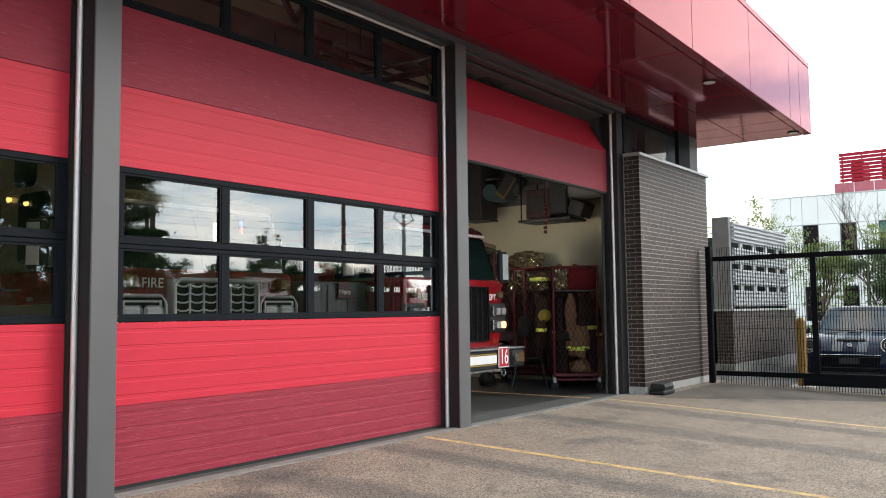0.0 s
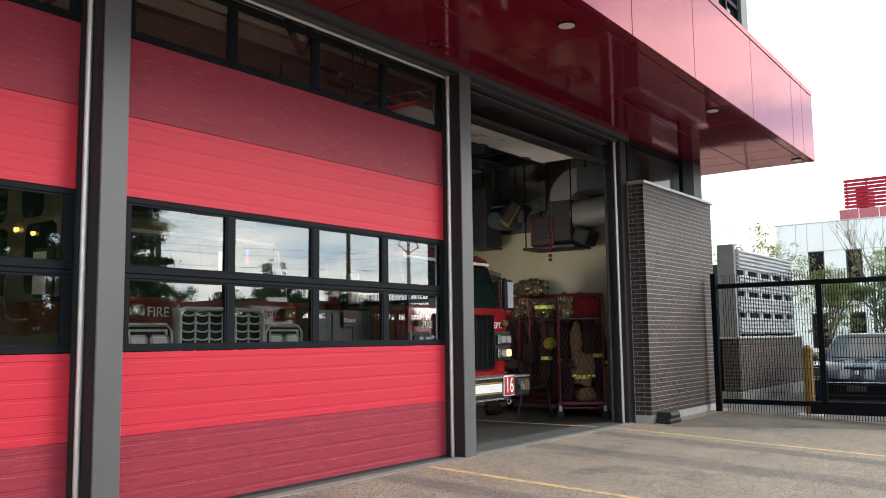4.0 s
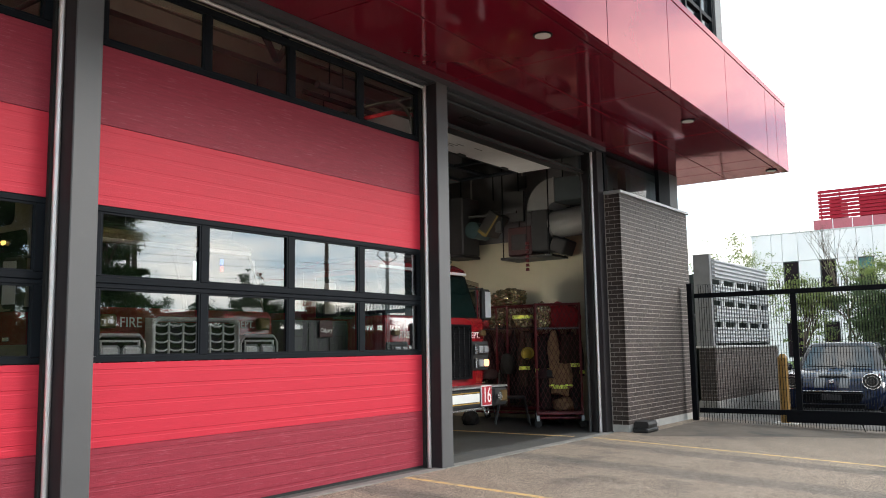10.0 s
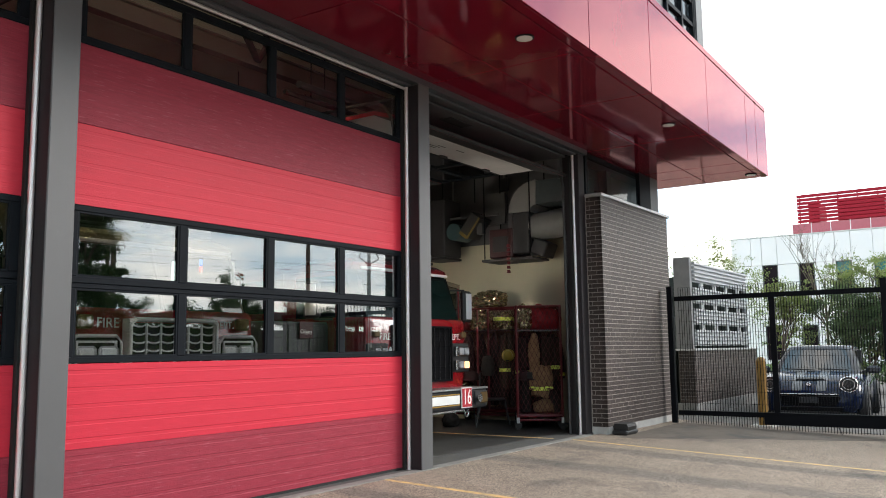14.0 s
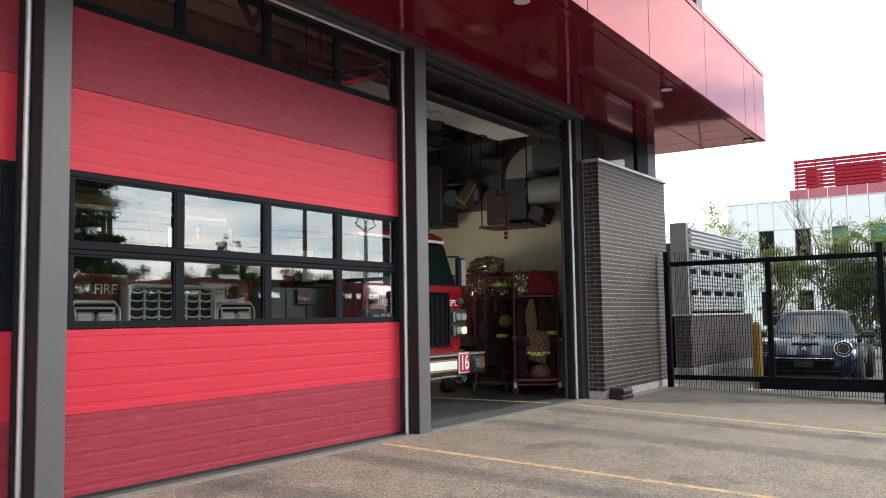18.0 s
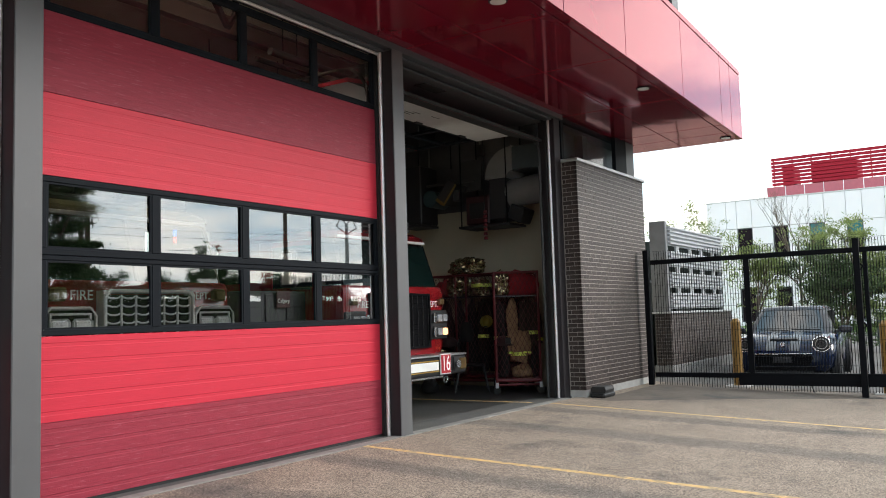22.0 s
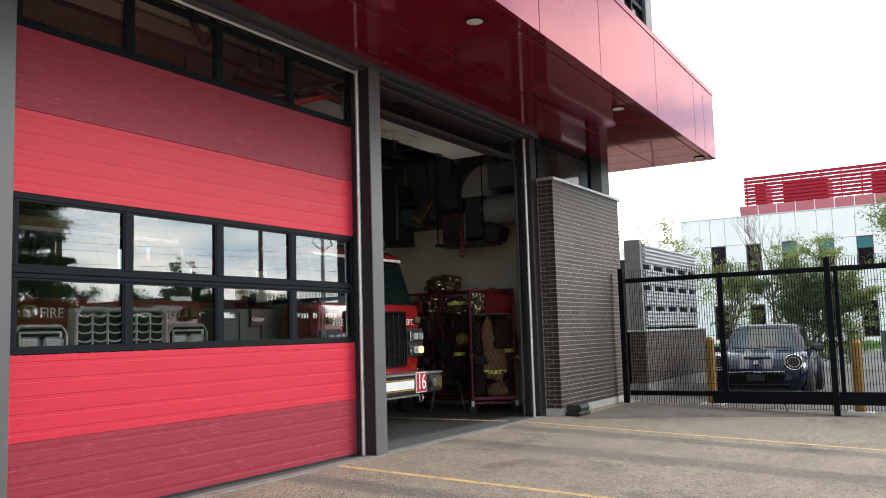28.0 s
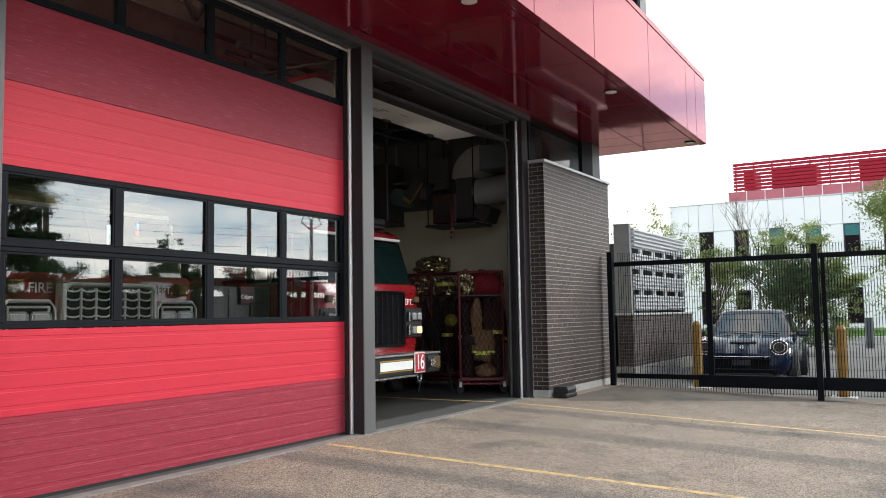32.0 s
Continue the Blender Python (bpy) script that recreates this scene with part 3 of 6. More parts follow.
def bay_door(name, left, right, lift):
    x = (left + right) / 2
    label = "closed red sectional bay door with two rows of panes" if not lift else "red sectional bay door rolling up under the ceiling"
    d = thing(name, label, "bay door", (0, 0, 0), kind="structure")
    hw = (right - left) / 2
    for i in range(7):
        # a closed door stands on a rubber seal
        gap = (0.008 if lift else 0.03) if i == 0 else 0.0
        h = LEVELS[i + 1] - LEVELS[i] - 0.003 - (0.0 if lift else gap)
        s = LEVELS[i] + gap
        m = section_pose(x, s, h) if lift else Matrix.Translation((x, 0, s))
        if i in (2, 3, 6):
            low, high = ((0.045, 0.035), (0.05, 0.045), (0.05, 0.06))[(2, 3, 6).index(i)]
            ob = window_section(d, -hw, hw, h, low, high, m, "upper_glass" if i == 6 else "pane_glass")
        else:
            ob = part("section", rib_section(-hw, hw, h, deep=0.0008 if lift else (0.003, 0.003, 0, 0, 0.0011, 0.0006)[i]), "bright_red" if i in (1, 4) else "dark_red", d, m=m,
                      label="ribbed bright red door section" if i in (1, 4) else "ribbed dark maroon door section", soft=False)
            # only the second section's back is pale; the others' shade is put into dark colour
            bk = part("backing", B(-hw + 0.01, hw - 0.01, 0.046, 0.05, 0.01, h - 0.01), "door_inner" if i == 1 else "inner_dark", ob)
            if lift and i == 0:
                part("meeting_rail", B(-hw + 0.01, hw - 0.01, 0.006, 0.04, h - 0.004, h + 0.009), "galvanised", ob, "bright metal meeting rail")
            if lift and i == 1:
                for u, v, q in ((-0.5, 0.36, 0.3), (-0.42, 0.3, 0.24), (-0.3, 0.24, 0.18), (0.1, 0.2, 0.2)):
                    part("print_bar", B(u, u + q, 0.0505, 0.052, v, v + 0.018), "locker_grey", bk)
                for u in (-1.2, 0.2, 1.4):
                    part("hinge", B(u, u + 0.16, 0.0505, 0.07, h - 0.07, h - 0.012, 0.004), "inner_dark", bk)
        if i == 0:
            part("bottom_seal", B(-hw, hw, 0.005, 0.045, -0.03, -0.001), "rubber", ob)
        if lift:
            LIFTS.append((ob, x, LEVELS[i], h))
    return d


bay_door("door_1", PILLARS[0] + 0.13, PILLARS[1] - 0.13, False)
bay_door("door_2", 3.375, 7.445, False)
bay_door("door_3", PILLARS[2] + 0.13, PILLARS[3] - 0.13, True)


def door_rows(x, base, h):
    rows = []
    for k in range(0, 34):
        t = k * 0.1
        s = base + 3.06 + 0.94 * min(t / 3.2, 1.0)
        rows.append((t, section_pose(x, s, h)))
    rows.append((32.0, rows[-1][1]))
    return rows


# ---- canopy ----
CAN_Y, CAN_X, CAN_TOP = -2.165, 15.87, 5.66
JOINTS = (-5.5, -3.3, -1.2, 0.9, 3.1, 5.4, 7.75, 9.62, 12.05, 14.35, 15.05, CAN_X)


def build_canopy():
    # the canopy runs a little over one degree off the door line
    c = thing("canopy", "glossy red metal canopy over the bay doors", "canopy", kind="structure")
    c.matrix_basis = Matrix.Translation((7.8, 0, 0)) @ pose(0, 0, 0, 0, 0, 1.25) @ Matrix.Translation((-7.8, 0, 0))
    part("core", B(-5.5, CAN_X - 0.02, CAN_Y + 0.03, -0.2, SOFFIT + 0.03, CAN_TOP - 0.02), "canopy_joint", c)
    g = 0.007
    for a, b in zip(JOINTS, JOINTS[1:]):
        part("fascia_panel", B(a + g, b - g, CAN_Y, CAN_Y + 0.028, SOFFIT, CAN_TOP - 0.1, 0.004), "canopy_red", c)
        part("cap_panel", B(a + 0.003, b - 0.003, CAN_Y - 0.004, CAN_Y + 0.03, CAN_TOP - 0.088, CAN_TOP, 0.004), "canopy_red", c)
        part("soffit_strip", B(a + g, b - g, CAN_Y + 0.03, CAN_Y + 0.135, SOFFIT, SOFFIT + 0.028, 0.003), "canopy_red", c)
        for y0, y1 in ((CAN_Y + 0.152, -1.06 - g), (-1.06 + g, 0.02)):
            part("soffit_panel", B(a + g, b - g, y0, y1, SOFFIT, SOFFIT + 0.028, 0.003), "canopy_red", c)
    part("end_panel", B(CAN_X - 0.018, CAN_X, CAN_Y + 0.03, 0.0, SOFFIT + 0.03, CAN_TOP), "canopy_red", c)
    part("top_sheet", B(-5.5, CAN_X - 0.02, CAN_Y + 0.034, 0.0, CAN_TOP - 0.018, CAN_TOP - 0.002), "canopy_red", c)


build_canopy()


# ---- brick pier and enclosure ----
COURSE, BRICK_L, JOINT = 0.0677, 0.203, 0.0095


def brick_mesh(dx, dy, dz):
    bm = bmesh.new()
    box(bm, 0, dx, 0, dy, 0, dz)
    return mesh_of("brick", bm, "brick", soft=False)


def lay_wall(owner, x0, x1, y, z0, courses, meshes, keep, depth=0.05, length=BRICK_L, course=COURSE):
    """Running bond on a face towards -y; the first courses' bricks are parts, the far rest is joined."""
    made = 0
    rest = bmesh.new()
    for j in range(courses):
        z = z0 + j * course + JOINT / 2
        x = x0 - (0.5 * length if j % 2 else 0)
        while x < x1 - 0.02:
            a, b = max(x, x0) + (JOINT / 2 if x > x0 else 0), min(x + length, x1) - JOINT / 2
            if b - a > 0.03:
                dy = random.uniform(-0.0012, 0.0012)
                if made < keep and j % 2 == j % 2 and x < x0 + keep * length / courses:
                    key = (round(b - a, 3), course)
                    if key not in meshes:
                        meshes[key] = brick_mesh(b - a, depth, course - JOINT)
                    part("brick", meshes[key], None, owner, m=Matrix.Translation((a, y + dy, z)))
                    made += 1
                else:
                    box(rest, a, b, y + dy, y + dy + depth, z, z + course - JOINT)
            x += length
    if rest.verts:
        tagged(part("bricks", rest, "brick_far", owner, soft=False), kind="stuff")
    else:
        rest.free()


def brick_pier():
    p = thing("brick_pier", "dark brown brick pier beside the last bay door", "brick wall", kind="structure")
    z0, n = 0.10, 52
    top = z0 + n * COURSE
    part("core", B(11.957, 14.874, -0.3978, 0.12, -0.1, top), "mortar", p, soft=False)
    bm = bmesh.new()
    prism(bm, [(11.95, -0.405), (14.885, -0.405), (14.885, 0.12), (11.95, 0.12)], "z", -0.15, z0 - 0.003)
    part("plinth", bm, "concrete", p, "pale concrete plinth", soft=False)
    part("cap", B(11.92, 14.92, -0.435, 0.14, top, top + 0.05, 0.008), "cap_metal", p, "pale metal coping")
    meshes = {}
    lay_wall(p, 11.95, 14.88, -0.4, z0, n, meshes, 290)
    # the narrow return beside the door jamb
    full, stub = brick_mesh(0.03, 0.195 - JOINT, COURSE - JOINT), brick_mesh(0.03, 0.046, COURSE - JOINT)
    half = brick_mesh(0.03, 0.0955, COURSE - JOINT)
    rest = brick_mesh(0.03, 0.1445, COURSE - JOINT)
    for j in range(n):
        z = z0 + j * COURSE + JOINT / 2
        y = -0.3995
        for me, d in ((full, 0.195), (stub, 0.055)) if j % 2 else ((half, 0.105), (rest, 0.145)):
            part("brick", me, None, p, m=Matrix.Translation((11.95, y, z)))
            y += d


def bait_station():
    b = thing("bait_station", "black plastic bait box at the foot of the brick pier", "bait box", (12.2, -0.56, ground_z(-0.56)))
    part("base", B(-0.22, 0.22, -0.12, 0.12, 0.0, 0.07, 0.02), "black_plastic", b)
    bm = bmesh.new()
    prism(bm, [(-0.11, 0.07), (0.11, 0.07), (0.12, 0.12), (0.1, 0.165), (-0.1, 0.165), (-0.12, 0.12)], "x", -0.17, 0.17)
    part("lid", bm, "black_plastic", b)


def enclosure():
    w = thing("enclosure_wall", "low dark brick enclosure wall on a concrete footing", "brick wall")
    part("core", B(15.955, 20.4, -0.4475, -0.14, -0.1, 1.21), "mortar_grey", w, soft=False)
    part("footing", B(15.9, 20.45, -0.47, -0.1, -0.15, 0.22, 0.01), "footing_grey", w)
    part("cap", B(15.9, 20.45, -0.49, -0.1, 1.21, 1.25, 0.006), "cap_metal", w)
    meshes = {}
    lay_wall(w, 15.95, 20.4, -0.45, 0.22, 15, meshes, 180, course=0.066)
    long_end, short_end = brick_mesh(0.03, 0.19, 0.0565), brick_mesh(0.03, 0.0905, 0.0565)
    for j in range(15):
        y = -0.44
        for me, d in ((long_end, 0.2), (short_end, 0.1)) if j % 2 else ((short_end, 0.1), (long_end, 0.2)):
            part("brick", me, None, w, m=Matrix.Translation((15.945, y, 0.225 + j * 0.066)))
            y += d
    s = thing("metal_screen", "corrugated grey metal screen above the enclosure wall", "screen")
    part("post", B(15.9, 16.03, -0.44, -0.12, 1.25, 3.0, 0.01), "post_grey", s)
    part("post", B(19.72, 19.8, -0.44, -0.36, 1.25, 2.95, 0.008), "post_grey", s)
    z = 1.3
    for k, rows in enumerate((4, 4, 4, 5)):
        bm = bmesh.new()
        h = 0.077
        for r in range(rows):
            a = z + r * h
            prism(bm, [(-0.44, a), (-0.44, a + h * 0.3), (-0.5, a + h * 0.45), (-0.5, a + h * 0.85), (-0.44, a + h * 0.995), (-0.43, a + h * 0.995), (-0.43, a)], "x", 16.03, 19.78)
        part("corrugated_band", bm, "galvanised", s, soft=False)
        z += rows * h
        if k < 3:
            for i in range(4):
                x = 16.55 + i * 0.84
                part("spacer", B(x, x + 0.16, -0.44, -0.4, z + 0.001, z + 0.099), "galvanised", s)
            z += 0.1
    # added dark sheet behind: shade in the screen's gaps is put into its colour
    part("rear_screen", B(16.03, 19.8, 1.9, 1.95, -0.1, 2.95), "bin_green", s)
    part("end_screen", B(19.81, 19.86, -0.36, 1.95, 1.25, 2.95), "bin_green", s)


def waste_bin():
    w = thing("waste_bin", "dark green steel waste container inside the enclosure", "waste container", (16.3, 0.1, -0.1))
    part("body", B(0.0, 3.2, 0.0, 1.4, 0.12, 1.9, 0.03), "bin_green", w)
    part("lid", B(-0.03, 3.23, -0.03, 1.43, 1.9, 1.98, 0.02), "black_plastic", w)
    for x in (0.3, 1.6, 2.9):
        part("rib", B(x - 0.04, x + 0.04, -0.05, -0.001, 0.15, 1.88, 0.01), "bin_green", w)
    for x in (0.2, 3.0):
        for y in (0.2, 1.2):
            part("caster", T((x, y - 0.04, 0.06), (x, y + 0.04, 0.06), 0.075, seg=14), "rubber", w)


brick_pier()
bait_station()
enclosure()
waste_bin()


# ---- fence and gate ----
def wire_mesh(y0, y1, z0, z1, x, step=0.043, r=0.0043):
    bm = bmesh.new()
    n = int((y1 - y0) / step)
    for i in range(n + 1):
        y = y0 + i * step
        box(bm, x - r, x + r, y - r, y + r, z0, z1)
    k = int((z1 - z0) / 0.2)
    for i in range(k + 1):
        z = z0 + 0.02 + i * 0.2
        box(bm, x - 2 * r, x - r, y0, y1, z - r * 0.5, z + r * 0.5)
    return bm


def gate():
    for y, x, top, low in ((-0.54, 14.47, 2.33, -0.06), (-3.93, 14.33, 2.28, -0.2)):
        p = thing("gate_post", "black steel gate post with hinge hardware", "post", (x, y, 0), group="gate posts")
        part("shaft", B(-0.045, 0.045, -0.045, 0.045, low, top, 0.006), "black_metal", p)
        part("cap", B(-0.05, 0.05, -0.05, 0.05, top, top + 0.012), "black_metal", p)
        if y < -1:
            for z in (0.95, 1.85):
                bm = bmesh.new()
                prism(bm, [(-0.1, z), (-0.045, z + 0.06), (-0.045, z + 0.035), (-0.075, z), (-0.045, z - 0.035), (-0.045, z - 0.06)], "x", -0.01, 0.01)
                part("bracket", bm, "black_metal", p, soft=False)
            part("foot", B(-0.1, 0.1, -0.06, 0.06, low, low + 0.02), "galvanised", p)
    g = thing("sliding_gate", "black steel gate with a close wire mesh", "gate", (14.55, 0, 0))
    part("top_rail", B(-0.03, 0.03, -9.0, -0.59, 2.085, 2.165, 0.005), "black_metal", g)
    part("bottom_rail", B(-0.028, 0.028, -2.1, -0.59, 0.115, 0.195, 0.005), "black_metal", g)
    part("track_beam", B(-0.05, 0.05, -9.0, -2.02, 0.0, 0.2, 0.006), "black_metal", g)
    for y, w in ((-2.23, 0.046), (-4.02, 0.03), (-6.4, 0.046), (-8.9, 0.046)):
        part("stile", B(-0.024, 0.024, y - w, y + w, 0.15, 2.1, 0.004), "black_metal", g)
    m = part("wire_mesh", wire_mesh(-8.95, -0.62, -0.1, 2.31, 0.04), "black_metal", g, "close black wire mesh", soft=False)
    tagged(m, kind="stuff")
    part("cable", T((0.02, -3.18, -0.13), (0.0, -3.12, 0.03), 0.008, seg=6), "rubber", g)
    for y in (-1.88, -4.185):
        b = thing("bollard", "yellow-painted steel bollard with a domed top", "bollard", (15.05, y, ground_z(y)), group="bollards behind the gate")
        part("sleeve", T((0, 0, 0), (0, 0, 1.1), 0.083, seg=20), "bollard_yellow", b)
        part("dome", T((0, 0, 1.1), (0, 0, 1.16), 0.083, 0.04, seg=20), "bollard_yellow", b)
        part("footing", B(-0.2, 0.2, -0.2, 0.2, -0.05, 0.015, 0.01), "concrete", b)
    for y, x in ((-2.25, 33.0), (-3.32, 33.0)):
        b = thing("dark_bollard", "dark grey steel bollard across the yard", "bollard", (x, y, -0.15), group="dark bollards")
        part("sleeve", T((0, 0, 0), (0, 0, 1.1), 0.13, seg=14), "header_grey", b)


gate()


# ---- parked car ----
def loft(bm, rings, close=True):
    vs = [[bm.verts.new(p) for p in r] for r in rings]
    n = len(rings[0])
    for a, b in zip(vs, vs[1:]):
        for i in range(n if close else n - 1):
            bm.faces.new((a[i], a[(i + 1) % n], b[(i + 1) % n], b[i]))
    if close:
        bm.faces.new(vs[0])
        bm.faces.new(vs[-1][::-1])
    return bm


def wheel(owner, at, r=0.31, w=0.2, spokes=5, side=1):
    """A road wheel about the y axis with its tyre and rim."""
    h = part("wheel", T((0, -w / 2, 0), (0, w / 2, 0), r * 0.3, seg=12), "black_plastic", owner, m=Matrix.Translation(at))
    bm = bmesh.new()
    prof = [(r * 0.64, -w / 2), (r * 0.93, -w / 2), (r, -w * 0.36), (r, w * 0.36), (r * 0.93, w / 2), (r * 0.64, w / 2)]
    loft(bm, [[(q * math.cos(a), y, q * math.sin(a)) for q, y in prof] for a in [2 * math.pi * k / 28 for k in range(28)]] +
         [[(q, y, 0.0) for q, y in prof]], close=True)
    part("tyre", bm, "rubber", h)
    bm = bmesh.new()
    for k in range(spokes):
        a = 2 * math.pi * k / spokes
        box(bm, 0, r * 0.66, side * w * 0.28, side * w * 0.4, -r * 0.09, r * 0.09, m=pose(0, 0, 0, 0, math.degrees(a), 0))
    part("rim", bm, "galvanised", h)
    return h


def car():
    """A tall small hatchback, nose towards -x."""
    c = thing("parked_car", "dark blue small hatchback with round headlamps parked behind the gate", "car", (16.3, -2.365, -0.1), 4.0)
    c.scale = (0.97, 1.0, 0.9)
    # station along the car: x, half width, sill z, shoulder z, crown z
    st = [(0.0, 0.64, 0.3, 0.54, 0.6), (0.04, 0.73, 0.24, 0.58, 0.655), (0.12, 0.8, 0.21, 0.65, 0.72), (0.26, 0.855, 0.2, 0.73, 0.81), (0.46, 0.885, 0.2, 0.81, 0.89),
          (0.72, 0.9, 0.2, 0.865, 0.95), (1.0, 0.905, 0.2, 0.9, 0.99), (1.15, 0.91, 0.2, 0.915, 1.005), (2.2, 0.9, 0.2, 0.95, 1.01), (3.3, 0.89, 0.22, 0.97, 1.02),
          (3.7, 0.85, 0.3, 0.96, 1.01), (3.95, 0.74, 0.4, 0.9, 0.96)]
    rings = []
    for x, w, lo, belt, top in st:
        half = [(0, lo), (w * 0.86, lo), (w * 0.97, lo + 0.1), (w, (lo + belt) / 2), (w * 0.99, belt - 0.1), (w * 0.955, belt - 0.02), (w * 0.88, belt + 0.03), (w * 0.7, top - 0.015), (w * 0.35, top)]
        rings.append([(x, y, z) for y, z in half] + [(x, 0, top + 0.004)] + [(x, -y, z) for y, z in half[:0:-1]])
    part("body", loft(bmesh.new(), rings), "car_blue", c)

    def shell(f, grow=0.0):
        """One ring of the cabin at height fraction f."""
        w = 0.77 - 0.21 * f ** 1.3 + grow
        xa, xb, z = 1.08 + 0.62 * f ** 0.95 - grow, 3.85 - 0.35 * f + grow, 0.97 + 0.54 * f
        return [(xa, 0, z), (xa + 0.015, w * 0.5, z), (xa + 0.06, w * 0.82, z), (xa + 0.2, w * 0.985, z), (xa + 0.5, w, z), (xb - 0.3, w, z), (xb - 0.08, w * 0.9, z), (xb, w * 0.5, z), (xb, 0, z),
                (xb, -w * 0.5, z), (xb - 0.08, -w * 0.9, z), (xb - 0.3, -w, z), (xa + 0.5, -w, z), (xa + 0.2, -w * 0.985, z), (xa + 0.06, -w * 0.82, z), (xa + 0.015, -w * 0.5, z)]
    part("cabin", loft(bmesh.new(), [shell(f) for f in (0, 0.3, 0.6, 0.85, 0.93)]), "car_pillar", c)
    top = [shell(f, 0.012) for f in (0.88, 0.94)]
    cap = [[(2.55 + (x - 2.55) * q, y * q, z + dz) for x, y, z in shell(0.94, 0.012)] for q, dz in ((0.97, 0.025), (0.9, 0.045), (0.7, 0.058), (0.3, 0.064))]
    part("roof", loft(bmesh.new(), top + cap), "car_roof", c, "blue-grey car roof")
    wind = bmesh.new()
    rows = []
    for f in (0.04, 0.25, 0.5, 0.7, 0.86):
        r = shell(f, 0.008)
        rows.append([r[14], r[15], r[0], r[1], r[2]])
    loft(wind, rows, close=False)
    part("windscreen", wind, "car_glass", c)
    for s in (-1, 1):
        side = bmesh.new()
        rows = []
        for f in (0.06, 0.4, 0.8):
            r = shell(f, 0.008)
            a, b = Vector(r[4]), Vector(r[5])
            rows.append([(q.x, s * abs(q.y), q.z) for q in (a.lerp(b, 0.02), a.lerp(b, 0.4), a.lerp(b, 0.95))])
        loft(side, rows, close=False)
        part("side_window", side, "car_glass", c)
        part("pillar_trim", B(*sorted((2.1, 2.16)), *sorted((s * 0.66, s * 0.74)), 1.0, 1.42), "black_plastic", c)
        hy, hz = s * 0.655, 0.765
        h = part("headlight", T((0.34, hy, hz + 0.03), (0.07, hy, hz), 0.165, 0.158, seg=28), "car_blue", c)
        for rad, r2, m2, nm in ((0.148, 0.012, "chrome", "headlight_ring"), (0.098, 0.009, "lamp_clear", "light_ring")):
            ring = bmesh.new()
            for k in range(28):
                a, b = 2 * math.pi * k / 28, 2 * math.pi * (k + 1) / 28
                tube(ring, (0.056, hy + rad * math.cos(a), hz + rad * math.sin(a)), (0.056, hy + rad * math.cos(b), hz + rad * math.sin(b)), r2, seg=6)
            part(nm, ring, m2, h, "bright chrome headlamp ring" if rad > 0.12 else "white daylight ring")
        part("lens", T((0.08, hy, hz), (0.055, hy, hz), 0.142, 0.135, seg=24), "dark_glass", h)
        part("projector", T((0.06, hy, hz), (0.035, hy, hz), 0.055, 0.045, seg=18), "grille_dark", h)
        part("fog_lamp", T((0.09, s * 0.62, 0.36), (0.03, s * 0.62, 0.36), 0.07, 0.06, seg=18), "lamp_clear", c)
        for x in (0.66, 3.2):
            part("wheel_arch", T((x, s * 0.8, 0.33), (x, s * 0.922, 0.33), 0.4, seg=28), "black_plastic", c)
            wheel(c, (x, s * 0.835, 0.34), r=0.335, w=0.21, side=s)
        mh = part("mirror", B(-0.06, 0.07, -0.12, 0.12, -0.08, 0.08, 0.045), "car_roof", c, m=Matrix.Translation((1.45, s * 0.98, 1.02)))
        part("mirror_arm", B(-0.03, 0.03, *sorted((-s * 0.2, -s * 0.1)), -0.07, -0.03), "black_plastic", mh)
        part("stripe", stripe(s), "stripe_grey", c, "grey bonnet stripe")
        part("door_handle", B(2.0, 2.16, *sorted((s * 0.905, s * 0.93)), 0.86, 0.89, 0.006), "chrome", c)
    bm = bmesh.new()
    prism(bm, [(-0.52, 0.5), (-0.47, 0.56), (0.47, 0.56), (0.52, 0.5), (0.44, 0.34), (-0.44, 0.34)], "x", -0.02, 0.05)
    part("grille", bm, "grille_black", c, soft=False)
    part("grille_bar", B(-0.034, -0.012, -0.5, 0.5, 0.568, 0.582, 0.004), "chrome", c, "chrome bar above the grille")
    part("grille_bar", B(-0.034, -0.018, -0.48, 0.48, 0.528, 0.536, 0.003), "grille_dark", c)
    for z in (0.49, 0.45, 0.41, 0.37):
        part("grille_bar", B(-0.03, -0.018, -0.44, 0.44, z - 0.007, z + 0.007, 0.003), "grille_black", c)
    part("lower_intake", B(-0.015, 0.06, -0.55, 0.55, 0.24, 0.31, 0.01), "grille_black", c)
    part("bumper_trim", B(-0.02, -0.004, -0.56, 0.56, 0.316, 0.328, 0.004), "grille_dark", c)
    part("skid_trim", B(-0.02, 0.06, -0.5, 0.5, 0.205, 0.235, 0.006), "black_plastic", c)
    part("number_plate", B(-0.045, -0.03, -0.16, 0.16, 0.4, 0.51, 0.004), "car_pillar", c)
    part("bonnet_badge", T((0.14, 0, 0.755), (0.1, 0, 0.765), 0.045, seg=16), "chrome", c)
    part("bonnet_scoop", box(bmesh.new(), -0.05, 0.05, -0.24, 0.24, -0.015, 0.025, 0.012, m=pose(0.34, 0, 0.855, 0, -20, 0)), "black_plastic", c)
    for s in (-0.3, 0.28):
        part("wiper", T((1.06, s - 0.28, 1.02), (1.1, s + 0.25, 1.04), 0.012, seg=6), "black_plastic", c)


def stripe(s):
    bm = bmesh.new()
    loft(bm, [[(x, s * 0.12, z), (x, s * 0.29, z - 0.004)] for x, z in ((0.02, 0.64), (0.05, 0.676), (0.12, 0.73), (0.26, 0.818), (0.46, 0.898), (0.72, 0.957), (1.0, 0.997), (1.12, 1.008))], close=False)
    return bm


car()


